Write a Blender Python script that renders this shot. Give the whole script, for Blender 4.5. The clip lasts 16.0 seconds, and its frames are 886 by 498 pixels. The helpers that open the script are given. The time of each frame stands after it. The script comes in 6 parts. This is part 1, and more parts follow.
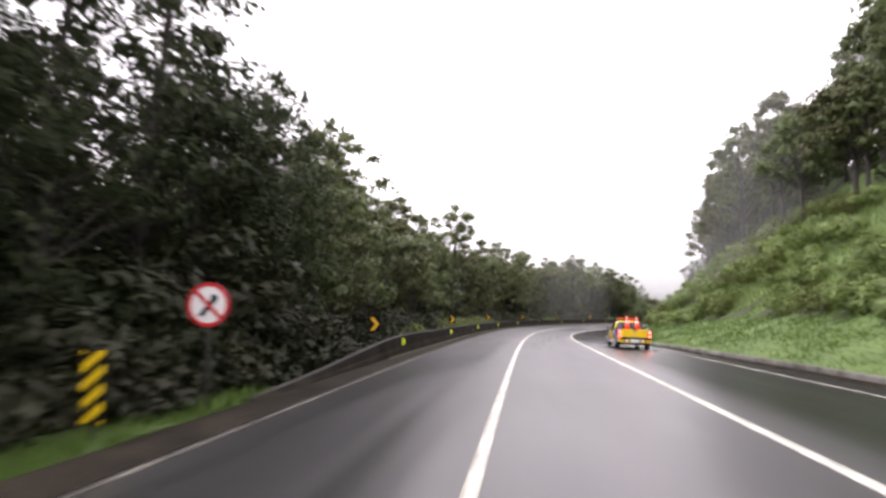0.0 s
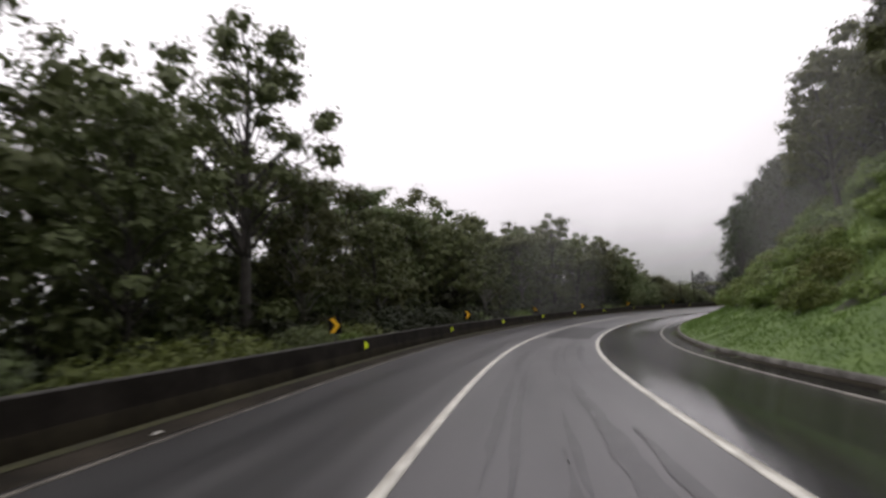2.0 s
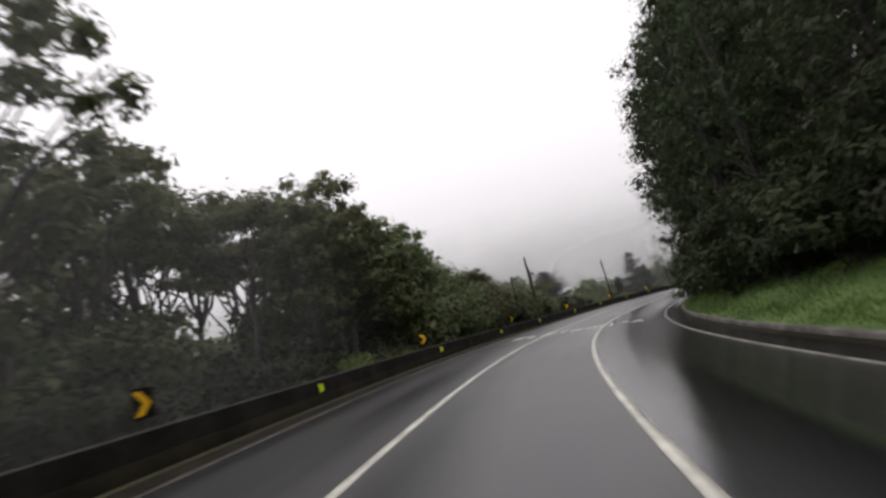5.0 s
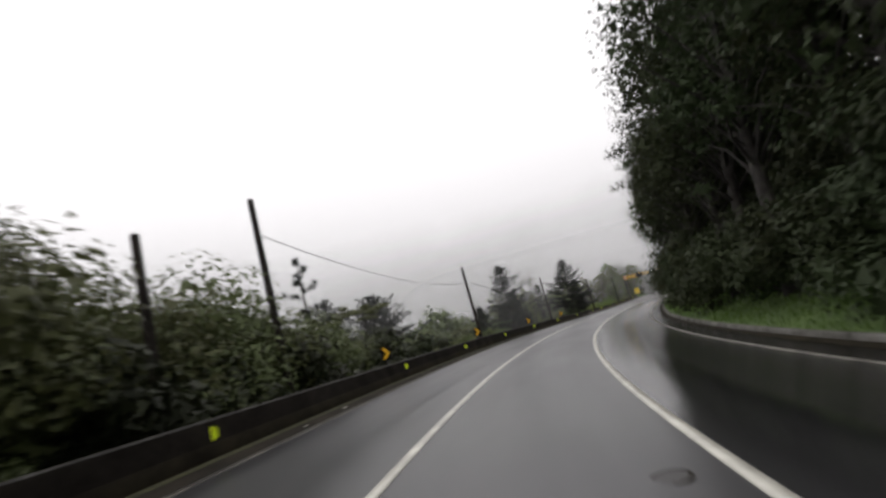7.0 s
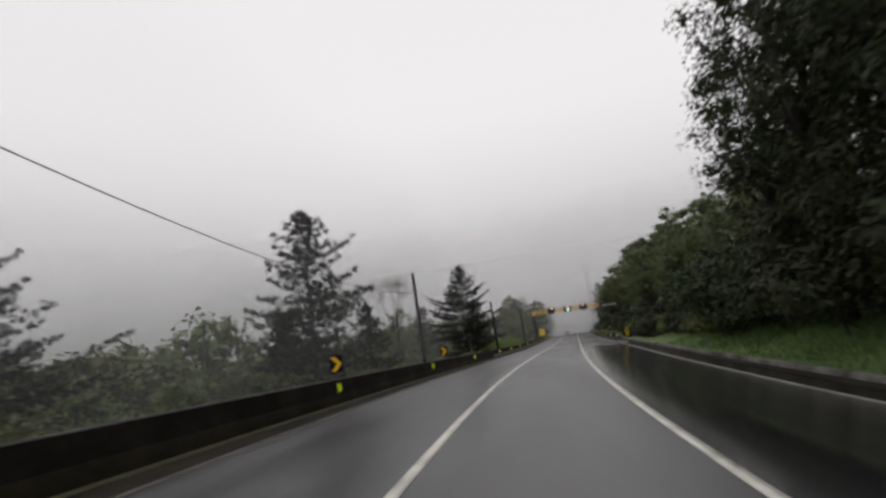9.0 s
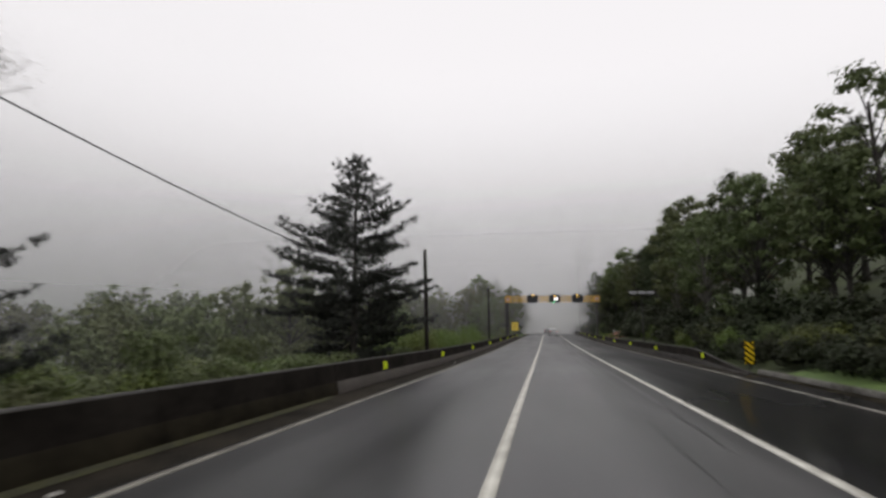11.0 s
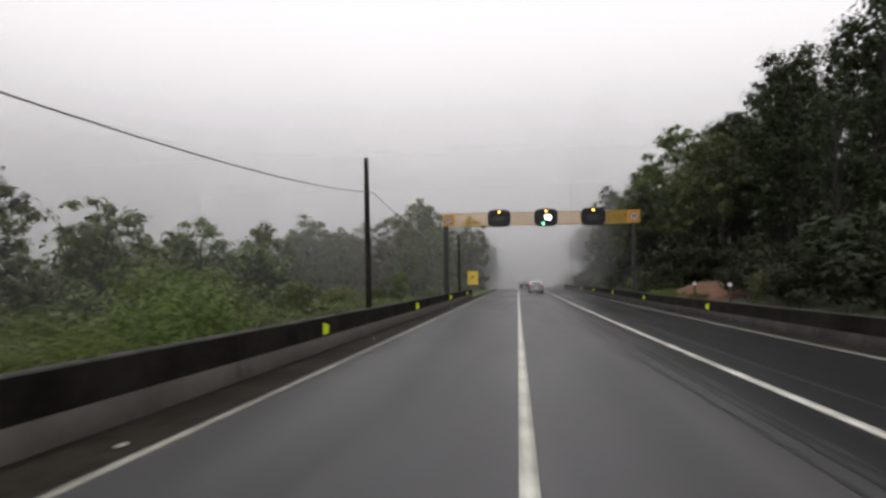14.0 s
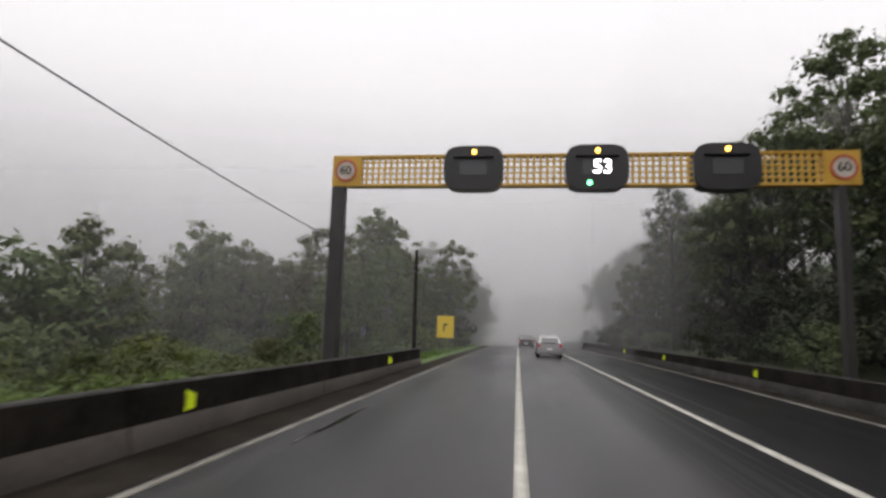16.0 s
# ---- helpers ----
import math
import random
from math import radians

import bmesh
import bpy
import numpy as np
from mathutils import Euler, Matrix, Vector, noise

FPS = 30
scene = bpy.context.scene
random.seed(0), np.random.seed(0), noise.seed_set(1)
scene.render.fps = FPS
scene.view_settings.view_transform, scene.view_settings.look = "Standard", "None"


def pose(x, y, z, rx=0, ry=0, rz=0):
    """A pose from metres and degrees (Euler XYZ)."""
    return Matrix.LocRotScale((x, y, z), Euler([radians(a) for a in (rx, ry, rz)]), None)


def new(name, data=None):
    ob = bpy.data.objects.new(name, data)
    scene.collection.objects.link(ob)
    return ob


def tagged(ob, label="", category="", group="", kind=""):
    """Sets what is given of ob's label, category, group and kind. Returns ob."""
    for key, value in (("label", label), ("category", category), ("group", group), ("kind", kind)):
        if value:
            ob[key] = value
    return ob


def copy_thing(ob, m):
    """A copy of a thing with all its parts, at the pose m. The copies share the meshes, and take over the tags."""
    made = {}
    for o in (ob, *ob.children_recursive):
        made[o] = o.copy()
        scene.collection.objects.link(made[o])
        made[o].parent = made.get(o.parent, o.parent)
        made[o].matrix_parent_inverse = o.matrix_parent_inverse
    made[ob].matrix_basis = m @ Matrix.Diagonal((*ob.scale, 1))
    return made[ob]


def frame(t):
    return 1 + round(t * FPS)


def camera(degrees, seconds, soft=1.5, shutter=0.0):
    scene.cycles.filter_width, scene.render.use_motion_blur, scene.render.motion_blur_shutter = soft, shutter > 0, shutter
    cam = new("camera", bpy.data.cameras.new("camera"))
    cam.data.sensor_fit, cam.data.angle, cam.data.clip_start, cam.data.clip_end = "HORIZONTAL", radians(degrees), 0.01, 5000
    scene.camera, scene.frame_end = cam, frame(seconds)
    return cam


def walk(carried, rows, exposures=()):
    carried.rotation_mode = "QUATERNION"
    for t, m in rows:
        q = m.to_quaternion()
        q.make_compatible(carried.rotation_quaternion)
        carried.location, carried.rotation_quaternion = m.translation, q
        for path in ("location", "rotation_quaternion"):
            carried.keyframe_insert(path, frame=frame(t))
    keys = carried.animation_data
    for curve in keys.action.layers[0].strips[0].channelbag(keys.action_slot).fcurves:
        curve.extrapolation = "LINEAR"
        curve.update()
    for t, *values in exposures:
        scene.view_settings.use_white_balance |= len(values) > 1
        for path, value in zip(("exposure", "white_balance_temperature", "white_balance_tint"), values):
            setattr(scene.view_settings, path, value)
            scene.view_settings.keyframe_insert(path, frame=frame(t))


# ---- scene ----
from functools import lru_cache

# ---- camera ----
cam = camera(80.17, 16.0, soft=2.8, shutter=0.28)
PATH = [
    (0.00, pose(108.797, -201.400, 13.001, 94.47, -0.27, 67.50)),
    (0.50, pose(100.139, -195.836, 12.534, 94.98, -0.40, 67.48)),
    (1.00, pose(91.424, -190.249, 12.024, 97.23, 1.22, 66.96)),
    (1.50, pose(82.806, -184.613, 11.478, 95.70, 2.41, 65.88)),
    (2.00, pose(74.338, -178.723, 10.911, 94.58, 4.01, 63.95)),
    (2.50, pose(65.982, -172.409, 10.321, 95.83, 6.60, 61.14)),
    (3.00, pose(57.788, -165.762, 9.744, 96.68, 9.80, 57.62)),
    (3.50, pose(49.833, -158.635, 9.213, 96.32, 13.52, 52.48)),
    (3.70, pose(46.829, -155.622, 9.015, 96.58, 14.38, 50.88)),
    (4.00, pose(42.582, -150.929, 8.724, 96.62, 14.79, 48.39)),
    (4.35, pose(38.062, -145.305, 8.399, 96.74, 14.92, 45.94)),
    (4.70, pose(33.920, -139.558, 8.079, 96.93, 14.80, 43.77)),
    (5.05, pose(30.064, -133.700, 7.764, 97.14, 14.58, 41.75)),
    (5.40, pose(26.415, -127.732, 7.449, 97.34, 14.41, 39.61)),
    (5.80, pose(22.432, -120.742, 7.086, 97.51, 14.47, 36.66)),
    (6.00, pose(20.434, -117.212, 6.911, 97.74, 15.18, 34.93)),
    (6.20, pose(18.546, -113.623, 6.735, 97.91, 15.32, 33.07)),
    (6.50, pose(15.951, -108.130, 6.464, 99.13, 15.15, 30.18)),
    (7.00, pose(12.177, -98.686, 5.990, 97.43, 14.37, 25.57)),
    (7.50, pose(9.144, -89.066, 5.513, 97.98, 12.30, 22.17)),
    (8.00, pose(6.672, -79.172, 5.055, 99.76, 10.15, 19.11)),
    (8.50, pose(4.784, -69.296, 4.621, 98.69, 9.06, 16.25)),
    (8.70, pose(4.164, -65.352, 4.451, 98.44, 8.31, 15.18)),
    (9.00, pose(3.377, -59.369, 4.194, 98.16, 7.69, 13.81)),
    (9.35, pose(2.575, -52.394, 3.911, 97.60, 6.21, 12.82)),
    (9.70, pose(1.910, -45.495, 3.626, 96.92, 4.31, 12.35)),
    (10.05, pose(1.387, -38.752, 3.340, 96.24, 2.37, 12.19)),
    (10.40, pose(1.010, -32.250, 3.056, 95.71, 0.79, 12.09)),
    (10.80, pose(0.768, -25.219, 2.740, 95.43, -0.07, 11.74)),
    (11.00, pose(0.619, -21.817, 2.587, 96.30, 0.35, 10.94)),
    (11.50, pose(0.321, -13.351, 2.195, 95.20, -1.03, 10.34)),
    (12.00, pose(0.125, -4.877, 1.796, 89.18, 0.79, 10.78)),
    (12.50, pose(0.006, 3.397, 1.402, 90.85, 1.43, 9.70)),
    (13.00, pose(-0.046, 11.297, 1.042, 92.38, 0.01, 8.48)),
    (13.50, pose(-0.063, 18.922, 0.714, 92.35, -0.89, 8.37)),
    (14.00, pose(-0.071, 26.244, 0.414, 91.38, 0.58, 8.06)),
    (14.50, pose(-0.071, 33.183, 0.138, 92.73, 0.02, 7.61)),
    (15.00, pose(-0.042, 39.887, -0.122, 94.22, -1.70, 7.61)),
    (15.50, pose(-0.047, 46.461, -0.370, 95.07, -3.47, 8.10)),
    (16.00, pose(-0.085, 53.200, -0.615, 96.86, -1.81, 7.99)),
]
walk(cam, PATH, exposures=[(0.0, 1.60, 6650, 23), (0.6, 1.58, 6650, 23), (1.0, 1.25, 6650, 21), (2.0, 0.45, 6650, 18), (3.7, 0.30, 6650, 16), (6.0, 0.35, 6650, 14), (6.8, 0.35, 6650, 13), (8.0, 0.05, 6650, 13), (8.7, -0.1, 6650, 13), (11.0, 0.0, 6650, 13), (11.5, -0.08, 6650, 13), (12.0, -0.15, 6650, 13), (12.5, 0.05, 6650, 13), (13.0, 0.22, 6650, 14), (14.0, 0.20, 6650, 14), (15.2, 0.28, 6650, 14), (16.0, 0.24, 6650, 14)])

# ---- world and sun: rainy overcast ----
SUN_EL, SUN_ROT = radians(58), radians(200)
world = bpy.data.worlds.new("overcast_sky")
scene.world = world
world.use_nodes = True
wn, wl = world.node_tree.nodes, world.node_tree.links
wn.clear()
w_sky = wn.new("ShaderNodeTexSky")
w_sky.sky_type, w_sky.sun_disc = "NISHITA", False
w_sky.sun_elevation, w_sky.sun_rotation = SUN_EL, SUN_ROT
w_sky.air_density, w_sky.dust_density = 1.0, 4.0
w_bw = wn.new("ShaderNodeHueSaturation")
w_bw.inputs["Saturation"].default_value = 0.08
w_scale = wn.new("ShaderNodeMixRGB")
w_scale.blend_type, w_scale.inputs["Fac"].default_value = "MULTIPLY", 1.0
w_scale.inputs["Color2"].default_value = (0.09, 0.09, 0.09, 1)
w_cloud = wn.new("ShaderNodeMixRGB")
w_cloud.inputs["Fac"].default_value = 0.88
w_cloud.inputs["Color2"].default_value = (0.90, 0.905, 0.925, 1)
w_tc, w_sep = wn.new("ShaderNodeTexCoord"), wn.new("ShaderNodeSeparateXYZ")
w_el = wn.new("ShaderNodeMapRange")
w_el.interpolation_type = "SMOOTHSTEP"
for k_, v_ in (("From Min", 0.0), ("From Max", 0.42), ("To Min", 0.68), ("To Max", 1.1)):
    w_el.inputs[k_].default_value = v_
w_grad = wn.new("ShaderNodeMixRGB")
w_grad.blend_type, w_grad.inputs["Fac"].default_value = "MULTIPLY", 1.0
wl.new(w_tc.outputs["Generated"], w_sep.inputs[0])
wl.new(w_sep.outputs["Z"], w_el.inputs["Value"])
wl.new(w_el.outputs[0], w_grad.inputs["Color2"])
w_bg = wn.new("ShaderNodeBackground")
w_bg.inputs["Strength"].default_value = 1.0
w_out = wn.new("ShaderNodeOutputWorld")
wl.new(w_sky.outputs[0], w_bw.inputs["Color"])
wl.new(w_bw.outputs[0], w_scale.inputs["Color1"])
wl.new(w_scale.outputs[0], w_cloud.inputs["Color1"])
wl.new(w_cloud.outputs[0], w_grad.inputs["Color1"])
wl.new(w_grad.outputs[0], w_bg.inputs["Color"])
wl.new(w_bg.outputs[0], w_out.inputs["Surface"])

sun_data = bpy.data.lights.new("sun", "SUN")
sun_data.energy, sun_data.angle, sun_data.color = 0.6, radians(40), (1.0, 0.98, 0.95)
sun = new("sun", sun_data)
sun.rotation_euler = (radians(90) - SUN_EL, 0, radians(20))


# ---- materials ----
def mat(name, color, rough=0.6, metal=0.0, var=0.0, scale=6.0, bump=0.0, bscale=40.0, spec=0.5, coat=0.0, second=None, obj_var=0.0, isl_var=0.0, trans=0.0, emit=None, power=0.0, rvar=0.0):
    """Principled material with colour variation at two scales, fine relief and wear."""
    m = bpy.data.materials.new(name)
    m.use_nodes = True
    nt = m.node_tree
    N, L = nt.nodes, nt.links
    b = N["Principled BSDF"]
    b.inputs["Roughness"].default_value = rough
    b.inputs["Metallic"].default_value = metal
    b.inputs["Specular IOR Level"].default_value = spec
    b.inputs["Coat Weight"].default_value = coat
    col = None
    tc = N.new("ShaderNodeTexCoord")
    if var or second:
        n1 = N.new("ShaderNodeTexNoise")
        n1.inputs["Scale"].default_value, n1.inputs["Detail"].default_value = scale, 6
        L.new(tc.outputs["Object"], n1.inputs["Vector"])
        n2 = N.new("ShaderNodeTexNoise")
        n2.inputs["Scale"].default_value, n2.inputs["Detail"].default_value = scale * 9, 3
        L.new(tc.outputs["Object"], n2.inputs["Vector"])
        ad = N.new("ShaderNodeMath")
        ad.operation = "MULTIPLY_ADD"
        L.new(n2.outputs["Fac"], ad.inputs[0])
        ad.inputs[1].default_value = 0.45
        L.new(n1.outputs["Fac"], ad.inputs[2])
        ramp = N.new("ShaderNodeValToRGB")
        ramp.color_ramp.elements[0].position, ramp.color_ramp.elements[1].position = 0.5, 0.95
        c2 = second or tuple(min(1, c * (1 + var)) for c in color)
        c1 = color if second else tuple(c * (1 - var) for c in color)
        ramp.color_ramp.elements[0].color, ramp.color_ramp.elements[1].color = (*c1, 1), (*c2, 1)
        L.new(ad.outputs[0], ramp.inputs["Fac"])
        col = ramp.outputs[0]
        if rvar:
            mr = N.new("ShaderNodeMapRange")
            mr.inputs["From Min"].default_value, mr.inputs["From Max"].default_value = 0.5, 0.95
            mr.inputs["To Min"].default_value, mr.inputs["To Max"].default_value = max(0.02, rough - rvar), rough + rvar
            L.new(ad.outputs[0], mr.inputs["Value"])
            L.new(mr.outputs[0], b.inputs["Roughness"])
    if obj_var or isl_var:
        hs = N.new("ShaderNodeHueSaturation")
        if col:
            L.new(col, hs.inputs["Color"])
        else:
            hs.inputs["Color"].default_value = (*color, 1)
        oi = N.new("ShaderNodeObjectInfo")
        gi = N.new("ShaderNodeNewGeometry")
        m1 = N.new("ShaderNodeMath")
        m1.operation = "MULTIPLY_ADD"
        L.new(oi.outputs["Random"], m1.inputs[0])
        m1.inputs[1].default_value, m1.inputs[2].default_value = obj_var * 2, 1 - obj_var - isl_var
        m2 = N.new("ShaderNodeMath")
        m2.operation = "MULTIPLY_ADD"
        L.new(gi.outputs["Random Per Island"], m2.inputs[0])
        m2.inputs[1].default_value = isl_var * 2
        L.new(m1.outputs[0], m2.inputs[2])
        L.new(m2.outputs[0], hs.inputs["Value"])
        m3 = N.new("ShaderNodeMath")
        m3.operation = "MULTIPLY_ADD"
        L.new(oi.outputs["Random"], m3.inputs[0])
        m3.inputs[1].default_value, m3.inputs[2].default_value = 0.07 * min(1, obj_var * 3), 0.5 - 0.035 * min(1, obj_var * 3)
        L.new(m3.outputs[0], hs.inputs["Hue"])
        col = hs.outputs[0]
    if col:
        L.new(col, b.inputs["Base Color"])
    else:
        b.inputs["Base Color"].default_value = (*color, 1)
    if bump:
        n3 = N.new("ShaderNodeTexNoise")
        n3.inputs["Scale"].default_value, n3.inputs["Detail"].default_value = bscale, 4
        L.new(tc.outputs["Object"], n3.inputs["Vector"])
        bp = N.new("ShaderNodeBump")
        bp.inputs["Strength"].default_value, bp.inputs["Distance"].default_value = bump, 0.02
        L.new(n3.outputs["Fac"], bp.inputs["Height"])
        L.new(bp.outputs[0], b.inputs["Normal"])
    if trans:
        tr = N.new("ShaderNodeBsdfTranslucent")
        mx = N.new("ShaderNodeMixShader")
        mx.inputs["Fac"].default_value = trans
        if col:
            L.new(col, tr.inputs["Color"])
        else:
            tr.inputs["Color"].default_value = (*color, 1)
        L.new(b.outputs[0], mx.inputs[1])
        L.new(tr.outputs[0], mx.inputs[2])
        L.new(mx.outputs[0], N["Material Output"].inputs["Surface"])
    if emit:
        b.inputs["Emission Color"].default_value = (*emit, 1)
        b.inputs["Emission Strength"].default_value = power
    return m


def asphalt_material():
    """Wet asphalt: dark aggregate, worn lighter tracks, a water film that varies in streaks along the road (UV: across, along)."""
    m = bpy.data.materials.new("wet_asphalt")
    m.use_nodes = True
    N, L = m.node_tree.nodes, m.node_tree.links
    b = N["Principled BSDF"]
    uv = N.new("ShaderNodeUVMap")
    mp = N.new("ShaderNodeMapping")
    mp.inputs["Scale"].default_value = (0.9, 0.05, 1)
    L.new(uv.outputs[0], mp.inputs["Vector"])
    streak = N.new("ShaderNodeTexNoise")
    streak.inputs["Scale"].default_value, streak.inputs["Detail"].default_value, streak.inputs["Roughness"].default_value = 1.0, 3, 0.5
    L.new(mp.outputs[0], streak.inputs["Vector"])
    mp2 = N.new("ShaderNodeMapping")
    mp2.inputs["Scale"].default_value = (0.22, 0.06, 1)
    L.new(uv.outputs[0], mp2.inputs["Vector"])
    patch = N.new("ShaderNodeTexNoise")
    patch.inputs["Scale"].default_value, patch.inputs["Detail"].default_value = 1.0, 4
    L.new(mp2.outputs[0], patch.inputs["Vector"])
    tc = N.new("ShaderNodeTexCoord")
    grain = N.new("ShaderNodeTexNoise")
    grain.inputs["Scale"].default_value, grain.inputs["Detail"].default_value = 24, 3
    L.new(tc.outputs["Object"], grain.inputs["Vector"])
    ramp = N.new("ShaderNodeValToRGB")
    ramp.color_ramp.interpolation = "EASE"
    ramp.color_ramp.elements[0].position, ramp.color_ramp.elements[0].color = 0.28, (0.024, 0.024, 0.025, 1)
    ramp.color_ramp.elements[1].position, ramp.color_ramp.elements[1].color = 0.76, (0.066, 0.065, 0.066, 1)
    mixv = N.new("ShaderNodeMath")
    mixv.operation = "MULTIPLY_ADD"
    L.new(grain.outputs["Fac"], mixv.inputs[0])
    mixv.inputs[1].default_value = 0.12
    sub = N.new("ShaderNodeMath")
    sub.operation = "SUBTRACT"
    L.new(streak.outputs["Fac"], sub.inputs[0])
    sub.inputs[1].default_value = 0.08
    L.new(sub.outputs[0], mixv.inputs[2])
    L.new(mixv.outputs[0], ramp.inputs["Fac"])
    sx = N.new("ShaderNodeSeparateXYZ")
    L.new(uv.outputs[0], sx.inputs[0])
    drain = N.new("ShaderNodeMapRange")
    drain.interpolation_type = "SMOOTHSTEP"
    drain.inputs["From Min"].default_value, drain.inputs["From Max"].default_value = -32, 8
    drain.inputs["To Min"].default_value, drain.inputs["To Max"].default_value = 0.0, 1.1
    L.new(sx.outputs["Y"], drain.inputs["Value"])
    shift = N.new("ShaderNodeMath")
    shift.operation = "MULTIPLY_ADD"
    L.new(drain.outputs[0], shift.inputs[0])
    shift.inputs[1].default_value = 1.6
    L.new(sx.outputs["X"], shift.inputs[2])
    # Base colour goes darker towards the right, starting further in on the straight.
    right_tone = N.new("ShaderNodeMapRange")
    right_tone.inputs["From Min"].default_value, right_tone.inputs["From Max"].default_value = 3.7, 5.0
    right_tone.inputs["To Min"].default_value, right_tone.inputs["To Max"].default_value = 0.0, 0.92
    L.new(shift.outputs[0], right_tone.inputs["Value"])
    lane = N.new("ShaderNodeMixRGB")
    lane.inputs["Color2"].default_value = (0.014, 0.014, 0.015, 1)
    L.new(right_tone.outputs[0], lane.inputs["Fac"])
    L.new(ramp.outputs[0], lane.inputs["Color1"])
    L.new(lane.outputs[0], b.inputs["Base Color"])
    rr = N.new("ShaderNodeMapRange")
    rr.interpolation_type = "SMOOTHSTEP"
    rr.inputs["From Min"].default_value, rr.inputs["From Max"].default_value = 0.28, 0.72
    rr.inputs["To Min"].default_value, rr.inputs["To Max"].default_value = 0.285, 0.42
    av = N.new("ShaderNodeMath")
    av.operation = "MULTIPLY_ADD"
    L.new(streak.outputs["Fac"], av.inputs[0])
    av.inputs[1].default_value = 0.45
    half = N.new("ShaderNodeMath")
    half.operation = "MULTIPLY"
    L.new(patch.outputs["Fac"], half.inputs[0])
    half.inputs[1].default_value = 0.55
    L.new(half.outputs[0], av.inputs[2])
    L.new(av.outputs[0], rr.inputs["Value"])
    wet = N.new("ShaderNodeMapRange")
    wet.inputs["From Min"].default_value, wet.inputs["From Max"].default_value = 3.56, 3.66
    wet.inputs["To Min"].default_value, wet.inputs["To Max"].default_value = 1.0, 0.42
    L.new(sx.outputs["X"], wet.inputs["Value"])
    pool = N.new("ShaderNodeMath")
    pool.operation = "MULTIPLY"
    dry = N.new("ShaderNodeMath")
    dry.operation = "MAXIMUM"
    early = N.new("ShaderNodeMapRange")
    early.interpolation_type = "SMOOTHSTEP"
    for k, v in (("From Min", -222), ("From Max", -186), ("To Min", 0.92), ("To Max", 0.0)):
        early.inputs[k].default_value = v
    L.new(sx.outputs["Y"], early.inputs["Value"])
    ends = N.new("ShaderNodeMath")
    ends.operation = "MAXIMUM"
    L.new(drain.outputs[0], ends.inputs[0])
    L.new(early.outputs[0], ends.inputs[1])
    L.new(wet.outputs[0], dry.inputs[0])
    L.new(ends.outputs[0], dry.inputs[1])
    L.new(rr.outputs[0], pool.inputs[0])
    L.new(dry.outputs[0], pool.inputs[1])
    L.new(pool.outputs[0], b.inputs["Roughness"])
    gloss = N.new("ShaderNodeMapRange")
    for k, v in (("From Min", -45), ("From Max", 0), ("To Min", 0.36), ("To Max", 0.33)):
        gloss.inputs[k].default_value = v
    L.new(sx.outputs["Y"], gloss.inputs["Value"])
    dull = N.new("ShaderNodeMapRange")
    for k, v in (("From Min", 3.7), ("From Max", 5.0), ("To Min", 1.0), ("To Max", 0.32)):
        dull.inputs[k].default_value = v
    L.new(shift.outputs[0], dull.inputs["Value"])
    lanes = N.new("ShaderNodeMath")
    lanes.operation = "MULTIPLY"
    L.new(gloss.outputs[0], lanes.inputs[0])
    L.new(dull.outputs[0], lanes.inputs[1])
    L.new(lanes.outputs[0], b.inputs["Specular IOR Level"])
    return m


def glass_material(name, color=(0.02, 0.025, 0.03)):
    return mat(name, color, rough=0.05, spec=0.8)


M_ASPHALT = asphalt_material()
M_LINE = mat("worn_road_paint", (0.30, 0.29, 0.25), 0.45, second=(0.66, 0.65, 0.58), var=0.2, scale=1.6, rvar=0.1)
M_LINE_OLD = mat("dirty_edge_paint", (0.08, 0.073, 0.062), 0.55, second=(0.30, 0.29, 0.25), var=0.2, scale=1.2, rvar=0.1, spec=0.3)
M_LINE_FADED = mat("silted_edge_paint", (0.030, 0.027, 0.023), 0.65, second=(0.15, 0.14, 0.12), var=0.2, scale=1.2, rvar=0.1, spec=0.2)
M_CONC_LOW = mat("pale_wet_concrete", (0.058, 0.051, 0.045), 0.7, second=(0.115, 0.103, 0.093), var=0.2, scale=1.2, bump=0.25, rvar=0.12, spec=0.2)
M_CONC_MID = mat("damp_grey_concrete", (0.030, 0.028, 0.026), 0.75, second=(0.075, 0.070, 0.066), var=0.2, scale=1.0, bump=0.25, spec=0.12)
M_CONC_OLD = mat("old_mossy_concrete", (0.010, 0.0085, 0.006), 0.85, second=(0.030, 0.026, 0.017), var=0.2, scale=0.9, bump=0.3, spec=0.05)
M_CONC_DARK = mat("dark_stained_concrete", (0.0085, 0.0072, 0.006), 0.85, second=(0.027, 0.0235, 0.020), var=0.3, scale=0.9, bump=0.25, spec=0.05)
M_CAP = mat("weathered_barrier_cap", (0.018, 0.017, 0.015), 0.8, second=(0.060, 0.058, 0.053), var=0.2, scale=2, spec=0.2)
M_KERB = mat("mossy_kerb_concrete", (0.035, 0.033, 0.027), 0.8, second=(0.19, 0.185, 0.17), var=0.3, scale=1.0, bump=0.4, spec=0.1)
M_GUTTER = mat("silty_wet_gutter", (0.010, 0.009, 0.007), 0.8, second=(0.034, 0.029, 0.022), var=0.3, scale=0.8, bump=0.3, spec=0.06)
M_MOSS = mat("moss", (0.014, 0.014, 0.007), 0.95, second=(0.050, 0.050, 0.013), var=0.3, scale=6, bump=0.5)
M_SOIL = mat("forest_floor", (0.022, 0.026, 0.012), 0.95, second=(0.055, 0.075, 0.022), var=0.4, scale=0.35, bump=0.6, bscale=6)
